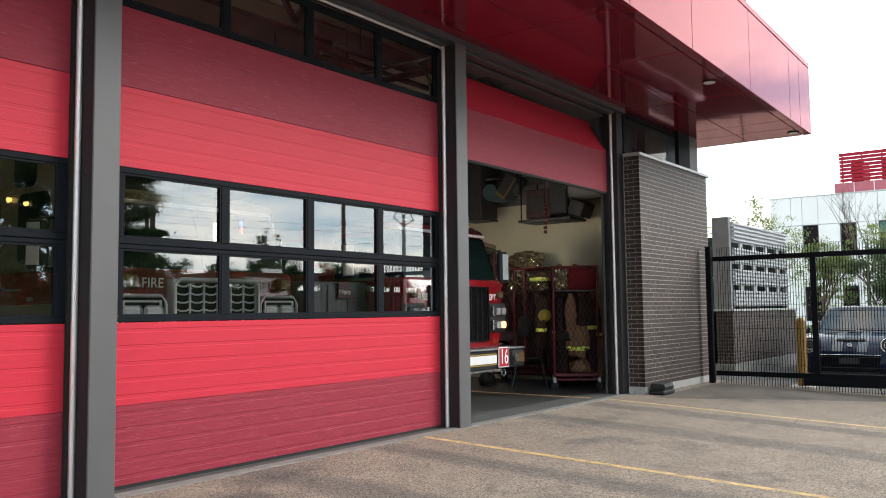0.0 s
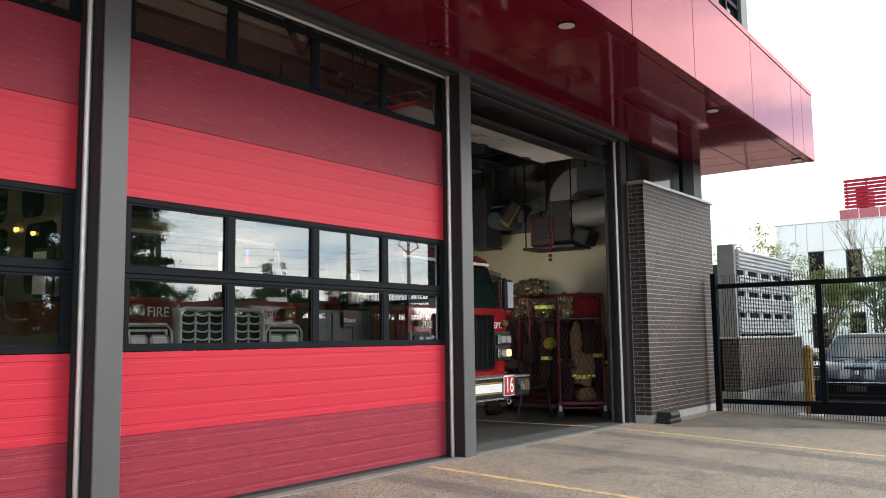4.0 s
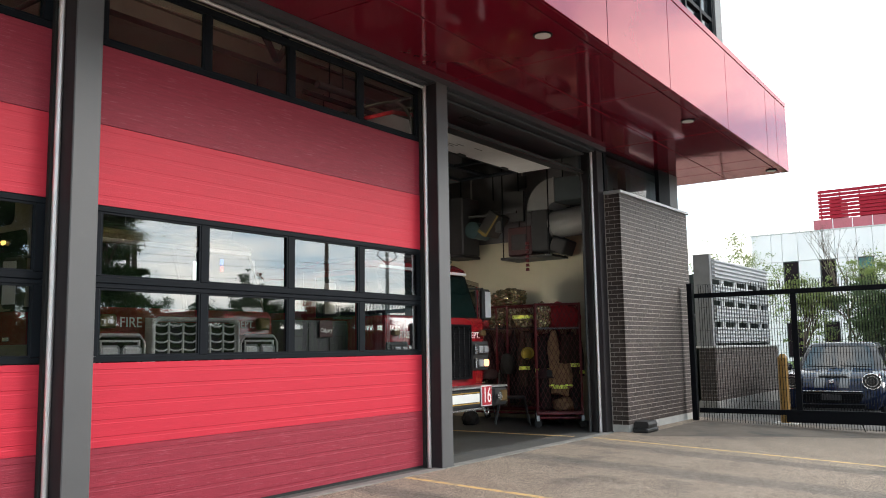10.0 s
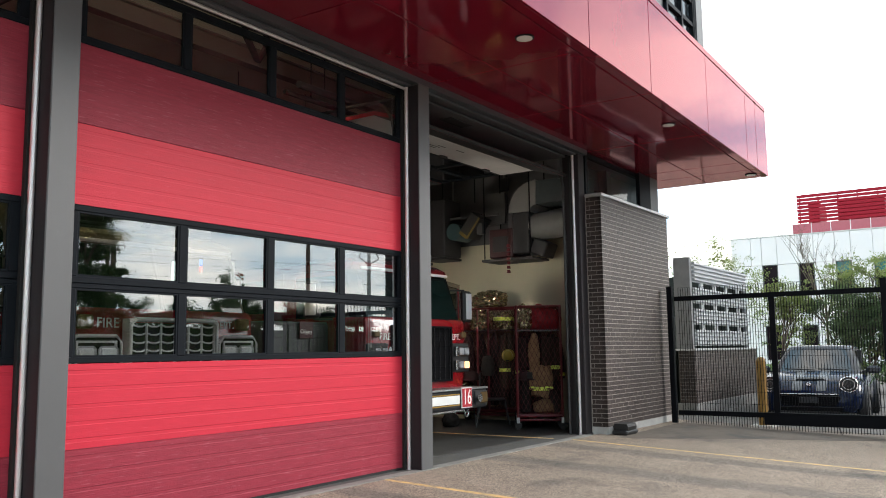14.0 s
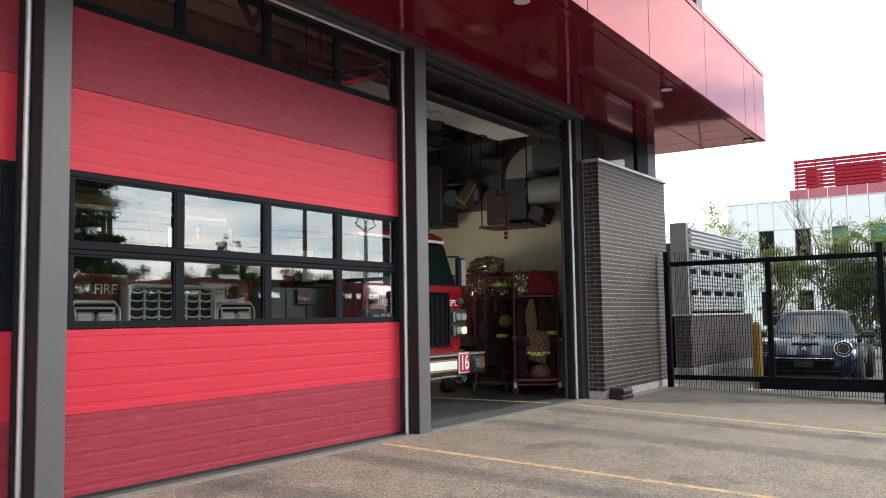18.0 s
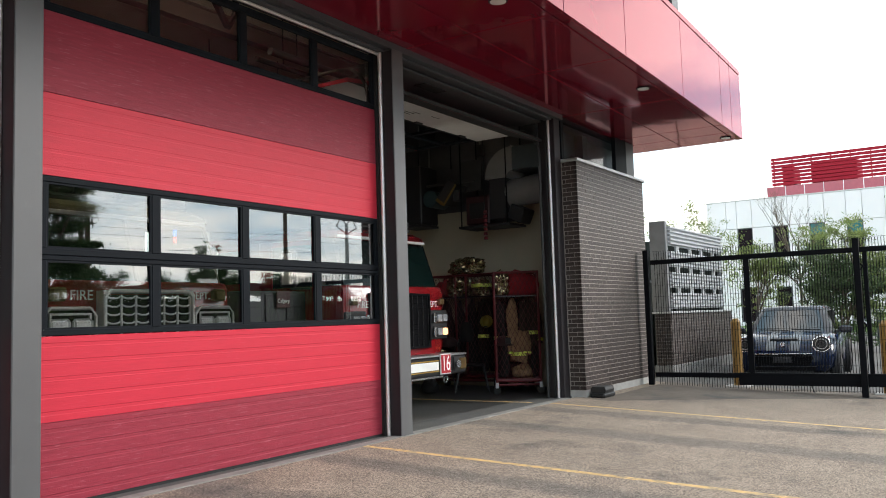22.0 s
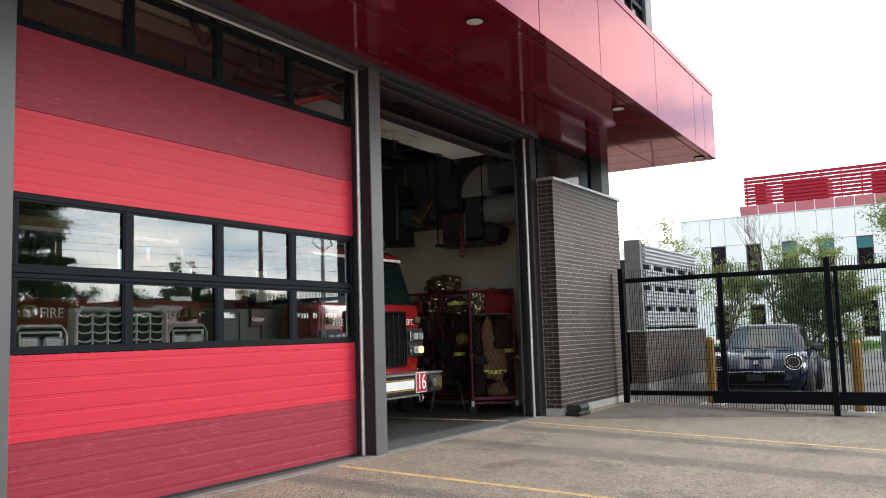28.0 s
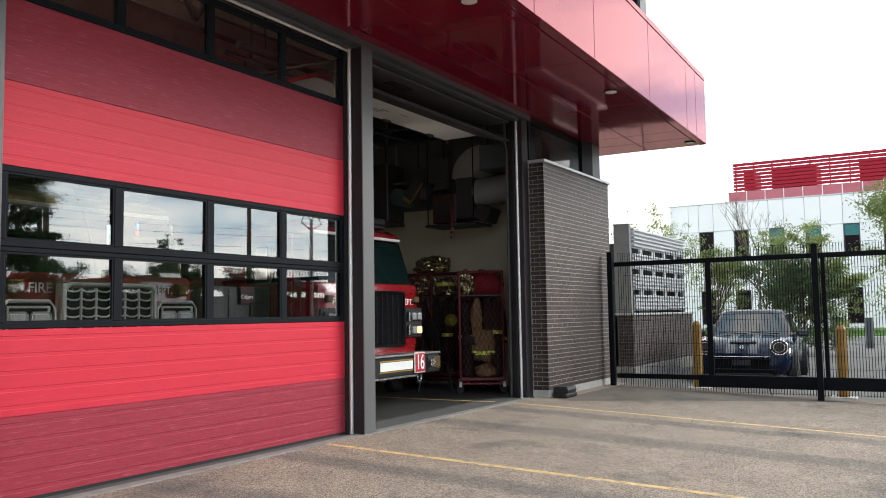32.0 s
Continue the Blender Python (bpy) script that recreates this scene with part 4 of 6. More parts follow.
# ---- fire engines ----
def words(text, size, material, owner, m, label=""):
    cu = bpy.data.curves.new("lettering", "FONT")
    cu.body, cu.size, cu.align_x, cu.align_y, cu.extrude = text, size, "CENTER", "CENTER", 0.002
    tmp = bpy.data.objects.new("lettering", cu)
    scene.collection.objects.link(tmp)
    me = bpy.data.meshes.new_from_object(tmp.evaluated_get(bpy.context.evaluated_depsgraph_get()))
    bpy.data.objects.remove(tmp)
    me.materials.clear()
    me.materials.append(MATS[material])
    return part("lettering", me, None, owner, label, m)


FRONT = pose(0, 0, 0, 90, 0, 0)


def cab_shell():
    """The cab: flat nose with rounded corners, raked windscreen, high roof; nose towards -y."""
    bm = bmesh.new()

    def ring(z, w, y0, back=3.4, r=0.16):
        k = 0.3 * r
        return [(-w + r, y0, z), (w - r, y0, z), (w - k, y0 + k, z), (w, y0 + r, z), (w, back, z), (-w, back, z), (-w, y0 + r, z), (-w + k, y0 + k, z)]
    loft(bm, [ring(0.72, 1.16, 0.02), ring(1.0, 1.2, 0.0), ring(1.66, 1.2, 0.0), ring(1.72, 1.19, 0.03)])
    return bm


def engine(loc, style):
    """A fire engine seen from its nose. style 1: black grille; 2: chrome cell grille."""
    e = thing("fire_engine", "red and white fire engine with a black grille, number sixteen" if style == 1 else "red and cream fire engine with a large chrome grille", "fire engine", loc)
    part("nose", cab_shell(), "truck_red", e)
    up = "truck_red" if style == 1 else "truck_cream"
    w = 1.17
    # upper cab: pillars, roof, raked windscreen
    top, y_top = 2.36, 0.3
    for s in (-1, 1):
        bm = bmesh.new()
        loft(bm, [[(s * (w - 0.07), 0.1, 1.7), (s * w, 0.18, 1.7), (s * w, 0.3, 1.7), (s * (w - 0.07), 0.24, 1.7)],
                  [(s * (w - 0.11), y_top, top), (s * (w - 0.02), y_top + 0.1, top), (s * (w - 0.02), y_top + 0.22, top), (s * (w - 0.11), y_top + 0.14, top)]])
        part("windscreen_pillar", bm, "black_frame" if style == 1 else up, e)
        bm = bmesh.new()
        loft(bm, [[(s * (w - 0.06), 1.32, 1.7), (s * w, 1.32, 1.7), (s * w, 1.5, 1.7), (s * (w - 0.06), 1.5, 1.7)],
                  [(s * (w - 0.07), 1.32, top), (s * (w - 0.01), 1.32, top), (s * (w - 0.01), 1.5, top), (s * (w - 0.07), 1.5, top)]])
        part("cab_pillar", bm, up, e)
        bx = sorted((s * (w - 0.06), s * w))
        part("rear_panel", B(bx[0], bx[1], 1.5, 3.4, 1.7, top), up, e)
        part("rear_window", B(*sorted((s * w, s * (w + 0.012))), 1.75, 2.9, 1.82, 2.28, 0.004), "cab_glass", e)
        part("marker_light", B(s * 0.95 - 0.05, s * 0.95 + 0.05, y_top - 0.02, y_top + 0.05, 2.415, 2.445, 0.01), "amber_lamp", e, "lit amber marker light")
    bm = bmesh.new()
    loft(bm, [[(-w + 0.1, 0.1, 1.72), (w - 0.1, 0.1, 1.72)], [(-w + 0.13, 0.19, 2.05), (w - 0.13, 0.19, 2.05)], [(-w + 0.15, y_top + 0.01, top), (w - 0.15, y_top + 0.01, top)]], close=False)
    part("windscreen", bm, "cab_glass", e, "dark green tinted windscreen")
    part("centre_post", T((0, 0.085, 1.72), (0, y_top - 0.005, top), 0.03, seg=8), "black_frame", e)
    rings = []
    for z, q, y0 in ((top, w - 0.03, 0.3), (top + 0.05, w - 0.02, 0.25), (top + 0.1, w - 0.03, 0.27), (top + 0.16, w - 0.1, 0.36), (top + 0.18, w - 0.3, 0.6)):
        r = 0.2
        rings.append([(-q + r, y0, z), (q - r, y0, z), (q - 0.06, y0 + 0.06, z), (q, y0 + r, z), (q, 3.4, z), (-q, 3.4, z), (-q, y0 + r, z), (-q + 0.06, y0 + 0.06, z)])
    part("roof", loft(bmesh.new(), rings), "truck_red" if style == 1 else "roof_tan", e)
    part("roof_stripe", B(-w + 0.16, w - 0.16, 0.235, 0.26, top + 0.005, top + 0.045, 0.008), "white_paint", e, "white band above the windscreen")
    part("cab_floor", B(-1.1, 1.1, 0.2, 3.35, 1.0, 1.66), "inner_dark", e)
    part("cab_bulkhead", B(-1.1, 1.1, 1.6, 1.66, 1.66, 2.36), "inner_dark", e)
    for s in (-0.55, 0.55):
        part("seat", B(s - 0.25, s + 0.25, 1.05, 1.5, 1.66, 2.2, 0.05), "black_plastic", e)
    # light bar
    lb = part("light_bar", B(-0.9, 0.9, 0.42, 0.72, 2.56, 2.6, 0.01), "black_plastic", e)
    for x in (-0.68, -0.23, 0.23, 0.68):
        part("light_pod", B(x - 0.2, x + 0.2, 0.4, 0.74, 2.6, 2.72, 0.03), "grille_dark", lb)
    part("light_foot", B(-0.6, -0.5, 0.5, 0.62, 2.52, 2.57), "chrome", lb)
    part("light_foot", B(0.5, 0.6, 0.5, 0.62, 2.52, 2.57), "chrome", lb)
    # rear body on its wheels
    part("body", B(-1.22, 1.22, 3.5, 8.6, 0.6, 2.5, 0.03), "truck_red", e)
    for s in (-1, 1):
        for y in (1.75, 6.3):
            h = part("wheel", T((s * 0.85, y, 0.52), (s * 1.17, y, 0.52), 0.52, seg=28), "rubber", e)
            part("hub", T((s * 1.12, y, 0.52), (s * 1.19, y, 0.52), 0.28, 0.2, seg=20), "chrome", h)
    # grille
    if style == 1:
        gx, z0, z1 = 0.68, 0.86, 1.6
        part("grille_back", B(-gx, gx, -0.02, 0.01, z0, z1, 0.006), "grille_black", e)
        for i in range(11):
            x = -gx + 0.03 + i * (2 * gx - 0.06) / 10
            part("grille_bar", T((x, -0.036, z0 + 0.01), (x, -0.036, z1 - 0.01), 0.0055, seg=8), "grille_dark", e)
        for i in range(10):
            z = z0 + 0.04 + i * 0.073
            part("grille_slat", B(-gx + 0.02, gx - 0.02, -0.034, -0.022, z - 0.006, z + 0.006, 0.002), "grille_black", e)
        part("grille_frame", frame_ring(-gx - 0.02, gx + 0.02, z0 - 0.02, z1 + 0.02, 0.03, -0.048, 0.012), "grille_black", e)
        tx, tz, ts = 0.82, 1.465, 0.13
    else:
        gx, z0, z1 = 0.5, 0.95, 1.58
        part("grille_back", B(-gx, gx, -0.08, 0.0, z0, z1), "grille_black", e)
        part("grille_cowl", frame_ring(-gx - 0.03, gx + 0.03, z0 - 0.03, z1 + 0.04, 0.026, -0.115, 0.004), "grille_chrome", e, "broad polished grille surround")
        part("grille_rim", strut(bmesh.new(), [(-gx - 0.02, -0.118, z0), (-gx - 0.02, -0.118, z1 - 0.01), (-gx + 0.04, -0.118, z1 + 0.035), (gx - 0.04, -0.118, z1 + 0.035), (gx + 0.02, -0.118, z1 - 0.01), (gx + 0.02, -0.118, z0)], 0.02, 10), "grille_chrome", e, "rounded chrome rim of the grille")
        for i in range(7):
            x = -gx + i * 2 * gx / 6
            part("grille_bar", T((x, -0.105, z0), (x, -0.105, z1), 0.012, seg=12), "grille_chrome", e)
        for i in range(8):
            z = z0 + 0.035 + i * 0.08
            bm = bmesh.new()
            for k in range(6):
                a = -gx + k * gx / 3
                strut(bm, [(a, -0.1, z + 0.02), (a + gx / 9, -0.112, z), (a + 2 * gx / 9, -0.112, z), (a + gx / 3, -0.1, z + 0.02)], 0.0085, 6)
            part("grille_slat", bm, "grille_chrome", e)
        tx, tz, ts = 0.69, 1.575, 0.135
    words("FIRE", ts, "letter_white", e, Matrix.Translation((-tx, -0.006, tz)) @ FRONT, "white FIRE lettering")
    words("DEPT.", ts * (0.95 if style == 1 else 0.82), "letter_white", e, Matrix.Translation((tx - 0.01 if style == 1 else tx + 0.02, -0.006, tz)) @ FRONT, "white DEPT lettering")
    # lamps each side
    for s in (-1, 1):
        if style == 1:
            part("corner_lamp", B(s * 1.02 - 0.06, s * 1.02 + 0.06, -0.05, 0.02, 1.46, 1.55, 0.012), "amber_lens", e)
            part("lamp_panel", B(s * 0.97 - 0.24, s * 0.97 + 0.19, -0.03, 0.004, 0.96, 1.38, 0.012), "black_plastic", e)
            for z, lit in ((1.265, False), (1.065, True)):
                h = part("headlamp_bezel", B(s * 0.97 - 0.2, s * 0.97 + 0.16, -0.06, 0.0, z - 0.075, z + 0.075, 0.02), "black_plastic", e)
                part("bezel_trim", B(s * 0.82 - 0.03 * (1 + s), s * 0.82 + 0.03 * (1 - s), -0.075, -0.06, z - 0.07, z + 0.07, 0.006), "chrome", h)
                for k, x in enumerate((0.9, 1.04)):
                    part("headlamp", B(s * x - 0.062, s * x + 0.062, -0.085, -0.058, z - 0.05, z + 0.05, 0.02), "headlamp_on" if lit and k else "lamp_clear", h, "lit warm headlamp" if lit and k else "")
        else:
            part("corner_lamp", B(s * 0.95 - 0.08, s * 0.95 + 0.08, -0.07, 0.02, 1.52, 1.65, 0.02), "brass_lens", e, "amber warning lamp in a brass bezel")
            h = part("headlamp_bezel", B(s * 0.85 - 0.27, s * 0.85 + 0.27, -0.07, 0.0, 1.13, 1.46, 0.06), "grille_chrome", e)
            part("bezel_panel", B(s * 0.85 - 0.23, s * 0.85 + 0.23, -0.074, -0.066, 1.155, 1.435, 0.03), "grille_black", h)
            part("bezel_ring", frame_ring(s * 0.85 - 0.21, s * 0.85 + 0.21, 1.18, 1.41, 0.02, -0.09, -0.07), "grille_chrome", h)
            part("bezel_rim", strut(bmesh.new(), [(s * 0.85 - 0.26, -0.08, 1.13), (s * 0.85 - 0.26, -0.08, 1.38), (s * 0.85 - 0.2, -0.08, 1.455), (s * 0.85 + 0.2, -0.08, 1.455), (s * 0.85 + 0.26, -0.08, 1.38), (s * 0.85 + 0.26, -0.08, 1.13)], 0.016, 10), "grille_chrome", h, "rounded chrome lamp surround")
            for x in (0.73, 0.96):
                part("headlamp", B(s * x - 0.1, s * x + 0.1, -0.1, -0.075, 1.21, 1.36, 0.03), "lamp_white", h)
    # bumper
    by = -0.36
    b = part("bumper", B(-1.12, 1.12, by, 0.02, 0.46, 0.72, 0.02), "grille_dark", e)
    part("bumper_top", B(-1.13, 1.13, by - 0.012, 0.02, 0.722, 0.75, 0.006), "tread_plate", b, "bright tread plate on the bumper")
    part("bumper_lip", B(-1.13, 0.5, by - 0.012, by + 0.04, 0.43, 0.458, 0.006), "chrome", b)
    part("stripe_panel", B(-0.4, 0.385, by - 0.01, by - 0.001, 0.54, 0.655, 0.003), "white_paint", b, "white reflective panel")
    for z in (0.525, 0.67):
        part("gold_line", B(-0.42, 0.4, by - 0.008, by - 0.001, z - 0.007, z + 0.007), "gold", b)
    for s in (-1, 1):
        part("bumper_lamp", B(s * 0.94 - 0.16, s * 0.94 + 0.16, by - 0.01, by - 0.001, 0.5, 0.7, 0.003), "black_plastic", b)
        part("lamp_glass", B(s * 1.0 - 0.09, s * 1.0 + 0.09, by - 0.035, by - 0.01, 0.52, 0.68, 0.015), "amber_lens", b)
        part("horn", T((s * 0.84, by - 0.01, 0.6), (s * 0.84, by - 0.06, 0.6), 0.035, 0.06, seg=16), "chrome", b)
        bm = bmesh.new()
        for k in range(12):
            a, c2 = 2 * math.pi * k / 12, 2 * math.pi * (k + 1) / 12
            tube(bm, (s * 0.72 + 0.05 * math.cos(a), by + 0.1, 0.39 + 0.05 * math.sin(a)), (s * 0.72 + 0.05 * math.cos(c2), by + 0.1, 0.39 + 0.05 * math.sin(c2)), 0.012, seg=6)
        part("tow_eye", bm, "chrome", b)
    if style == 1:
        p = part("number_board", B(0.4, 0.67, by - 0.03, by - 0.012, 0.475, 0.76, 0.006), "white_paint", b, "red board numbered 16")
        part("board_face", B(0.415, 0.655, by - 0.034, by - 0.031, 0.49, 0.745), "plate_red", p)
        words("16", 0.26, "letter_white", p, Matrix.Translation((0.535, by - 0.037, 0.617)) @ pose(0, 0, 0, 90, 0, 0) @ Matrix.Diagonal((0.82, 1.15, 1, 1)))
    # axle and chassis under the cab
    part("chassis", B(-0.45, 0.45, 0.0, 8.4, 0.45, 0.7), "black_plastic", e)
    part("axle", T((-0.9, 1.75, 0.5), (0.9, 1.75, 0.5), 0.09), "black_plastic", e)
    # driver's side door fixed, passenger side swings on engine 16
    cab_door(e, -1, style)
    d = cab_door(e, 1, style)
    if style == 2:
        for s in (-1,):
            pts = [(s * 1.27, 1.34, 1.53), (s * 1.36, 1.5, 1.53), (s * 1.36, 1.6, 1.58), (s * 1.36, 1.64, 1.7), (s * 1.36, 1.63, 1.95), (s * 1.34, 1.58, 2.02), (s * 1.27, 1.5, 2.04)]
            bm = bmesh.new()
            for a, c2 in zip(pts, pts[1:]):
                tube(bm, a, c2, 0.016, seg=8)
            part("grab_rail", bm, "chrome", e)
            part("visor_lamp", B(0.165, 0.195, 0.16, 0.19, 2.04, 2.24, 0.004), "lamp_lit_white", e, "lit white visor lamp")
            part("visor_lamp", B(0.52, 0.55, 0.16, 0.19, 2.222, 2.29, 0.004), "lamp_lit_blue", e, "lit blue visor lamp")
            part("visor_lamp", B(0.52, 0.55, 0.16, 0.19, 2.15, 2.216, 0.004), "lamp_lit_red", e, "lit red visor lamp")
            # raised cream crew cab with round-cornered windows
            part("crew_side", B(s * 1.27, s * 1.252, 0.75, 3.4, 1.745, 3.15, 0.004), "truck_cream", e, "cream upper cab side")
            part("crew_roof", B(-1.24, 1.24, 0.8, 3.4, 2.56, 3.14, 0.05), "heater_dark", e)
            part("lower_band", B(s * 1.275, s * 1.252, 0.75, 3.4, 1.0, 1.385, 0.004), "truck_cream", e, "pale lower band")
            for y0, y1, z0, z1 in ((0.84, 1.44, 1.79, 2.5), (1.82, 2.42, 1.79, 2.5), (1.1, 1.54, 2.57, 3.02), (1.86, 2.38, 2.57, 3.02)):
                q, pts = 0.09, []
                for cy, cz, a0 in ((y1 - q, z1 - q, 0), (y0 + q, z1 - q, 90), (y0 + q, z0 + q, 180), (y1 - q, z0 + q, 270)):
                    pts += [(cy + q * math.cos(radians(a0 + k * 22.5)), cz + q * math.sin(radians(a0 + k * 22.5))) for k in range(5)]
                part("crew_window", prism(bmesh.new(), pts, "x", s * 1.278, s * 1.2705), "cab_glass", e, "dark round-cornered cab window", soft=False)
            bm = bmesh.new()
            for k in range(24):
                a, c2 = 2 * math.pi * k / 24, 2 * math.pi * (k + 1) / 24
                tube(bm, (s * 1.283, 2.1 + 0.09 * math.cos(a), 2.2 + 0.15 * math.sin(a)), (s * 1.283, 2.1 + 0.09 * math.cos(c2), 2.2 + 0.15 * math.sin(c2)), 0.01, seg=6)
            part("emblem", bm, "gold", e, "oval gold emblem")
            part("side_lamp", T((s * 1.271, 1.6, 2.47), (s * 1.31, 1.6, 2.46), 0.02, 0.028), "side_glow", e, "lit yellow side lamp")
            part("side_lamp", T((s * 1.271, 1.25, 2.4), (s * 1.31, 1.25, 2.39), 0.018, 0.024), "side_glow", e, "lit yellow side lamp")
    return e, d


def cab_door(e, s, style):
    """A cab door hung at its front edge, with window frame and mirror."""
    d = part("cab_door", B(*sorted((0.0, s * 0.05)), 0.0, 0.88, 0.86, 1.72, 0.01), "truck_red", e, m=Matrix.Translation((s * 1.2, 0.42, 0)))
    up = "truck_red" if style == 1 else "truck_cream"
    bm = bmesh.new()
    a, b = sorted((-s * 0.02, s * 0.03))
    for q in ((0.0, 0.07, 1.721, 2.34), (0.8, 0.88, 1.721, 2.34)):
        box(bm, a, b, q[0], q[1], q[2], q[3])
    box(bm, a, b, 0.07, 0.8, 2.27, 2.34)
    part("window_frame", bm, up, d)
    part("door_glass", B(*sorted((0.0, s * 0.012)), 0.07, 0.8, 1.721, 2.27), "cab_glass", d)
    part("door_handle", B(*sorted((s * 0.05, s * 0.075)), 0.7, 0.82, 1.42, 1.46, 0.005), "chrome", d)
    for z in (1.7, 2.2):
        part("mirror_arm", T((s * 0.04, 0.1, z), (s * 0.25, 0.25, z), 0.014, seg=8), "black_plastic", d)
    mh = part("mirror", B(-0.11, 0.11, -0.05, 0.05, -0.24, 0.24, 0.03), "black_plastic", d, m=pose(s * 0.27, 0.26, 1.95, 0, 0, s * 70))
    for q in (-1, 1):
        part("mirror_shell", B(-0.075, 0.075, *sorted((q * 0.051, q * 0.064)), -0.2, 0.2, 0.005), "mirror_face", mh, "mirror face painted pale for its bright reflection")
    return d



ENGINE_16, SWING_DOOR = engine((9.48, 1.25, 0), 1)
engine((5.41, 1.45, 0), 2)
# dome lamp by the open cab door
part("dome_lamp", B(1.15, 1.174, 0.86, 0.98, 2.2, 2.33), "step_light", ENGINE_16, "lit dome lamp in the cab doorway")


# ---- apparatus bay fittings ----
def gear_rack(loc, rz, w, d, h, group, mids=()):
    """A red rolling turnout gear rack with expanded mesh sides and a top shelf."""
    k = thing("gear_rack", "red steel rolling gear rack with mesh sides", "gear rack", loc, rz, group)
    r = 0.02
    for x in (0, w):
        for y in (0, d):
            part("post", T((x, y, 0.19), (x, y, h), r, seg=10), "rack_red", k)
            c = part("caster", T((x, y - 0.02, 0.06), (x, y + 0.02, 0.06), 0.06, seg=16), "rubber", k)
            part("fork", B(x - 0.025, x + 0.025, y - 0.03, y + 0.03, 0.1, 0.19, 0.006), "galvanised", c)
    for x in mids:
        part("post", T((x, 0, 0.23), (x, 0, h - 0.02), r, seg=10), "rack_red", k)
    for z in (0.21, h - 0.02):
        for y in (0, d):
            part("rail", T((0, y, z), (w, y, z), r, seg=8), "rack_red", k)
        for x in (0, w):
            part("rail", T((x, 0, z), (x, d, z), r, seg=8), "rack_red", k)
    part("base_tray", B(0, w, 0, d, 0.2, 0.25, 0.005), "rack_red", k)
    part("shelf", B(0.01, w - 0.01, 0.01, d - 0.01, h - 0.415, h - 0.4), "grille_dark", k, "wire shelf")
    part("lower_rail", T((0, 0, 0.15), (w, 0, 0.15), r, seg=8), "rack_red", k)
    for y in (0.0, d):
        bm = bmesh.new()
        s = 0.075
        for i in range(-int((h - 0.25) / (s * 2)) - 1, int(w / s) + 1):
            for sg in (1, -1):
                x0, x1 = i * s, i * s + (h - 0.25) / 2
                if sg < 0:
                    x0, x1 = w - x0, w - x1
                a, b = Vector((x0, y, 0.25)), Vector((x1, y, h))
                lo = max(0.0, min((0 - a.x) / (b.x - a.x), (w - a.x) / (b.x - a.x)))
                hi = min(1.0, max((0 - a.x) / (b.x - a.x), (w - a.x) / (b.x - a.x)))
                if hi > lo:
                    tube(bm, a.lerp(b, lo), a.lerp(b, hi), 0.0035, seg=4, caps=False)
        tagged(part("mesh_side", bm, "rack_mesh", k, soft=False), kind="stuff")
    return k


def coat(loc, rz, h=0.95, w=0.5, colour="coat_tan", stripes=(0.18, 0.42)):
    """A hung turnout coat: shoulders, sleeves, folds and reflective bands."""
    c = thing("turnout_coat", "tan firefighting coat with yellow reflective bands hung on the rack", "coat", loc, rz, "hung turnout coats")
    bm = bmesh.new()
    rings, seed = [], Vector((loc[0] * 7, loc[1] * 5, 0))
    for k in range(15):
        f = k / 14
        ww, dd = w * (0.2 + 0.3 * min(f * 3.5, 1)) , 0.07 + 0.07 * f
        ring = []
        for i in range(28):
            a = 2 * math.pi * i / 28
            fold = 1 + 0.3 * noise.noise(Vector((2.6 * math.cos(a), 2.6 * math.sin(a), f * 1.3)) + seed) + 0.12 * math.sin(7 * a + 4 * f)
            ring.append((ww * fold * math.cos(a), dd * fold * math.sin(a), h * (1 - f) + 0.03 * math.sin(2 * a) * f))
        rings.append(ring)
    loft(bm, rings)
    part("body", bm, colour, c)
    for s in (-1, 1):
        bm = bmesh.new()
        tube(bm, (s * w * 0.36, 0, h * 0.95), (s * w * 0.52, -0.03, h * 0.55), 0.075, 0.07, seg=10)
        tube(bm, (s * w * 0.52, -0.03, h * 0.56), (s * w * 0.5, -0.06, h * 0.2), 0.07, 0.06, seg=10)
        part("sleeve", bm, colour, c)
        part("cuff_band", T((s * w * 0.507, -0.052, h * 0.3), (s * w * 0.503, -0.056, h * 0.24), 0.072, seg=10), "hi_vis", c)
    for z in stripes:
        bm = bmesh.new()
        rr = [[(0.505 * w * 1.02 * math.cos(a), 0.165 * math.sin(a), z + q) for a in [2 * math.pi * i / 18 for i in range(18)]] for q in (-0.03, 0.03)]
        loft(bm, rr)
        part("band", bm, "hi_vis", c, "yellow and silver reflective band")
    return c


def lump(name, label, cat, loc, size, material, seed, rz=0, group=""):
    """A soft stuffed bag or bundle with folds; plastic wrap creases into small flat facets."""
    wrap = material == "clear_bag"
    o = thing(name, label, cat, loc, rz, group)
    bm = bmesh.new()
    bmesh.ops.create_icosphere(bm, subdivisions=4, radius=1.0)
    for v in bm.verts:
        n = noise.noise(v.co * 1.6 + Vector((seed, 0, 0))) * 0.22 + noise.noise(v.co * 4.5 + Vector((seed, 5, 0))) * 0.09
        if wrap:
            n += 0.3 * abs(noise.noise(v.co * 4.5 + Vector((seed, 2, 7)))) + 0.2 * abs(noise.noise(v.co * 9.5 + Vector((2, seed, 7)))) - 0.12
        v.co = v.co * (1 + n)
        v.co.z = max(v.co.z, -0.75)
        v.co = Vector((v.co.x * size[0], v.co.y * size[1], (v.co.z + 0.75) * size[2] / 1.75))
    part("sack", bm, material, o, soft=not wrap)
    return o


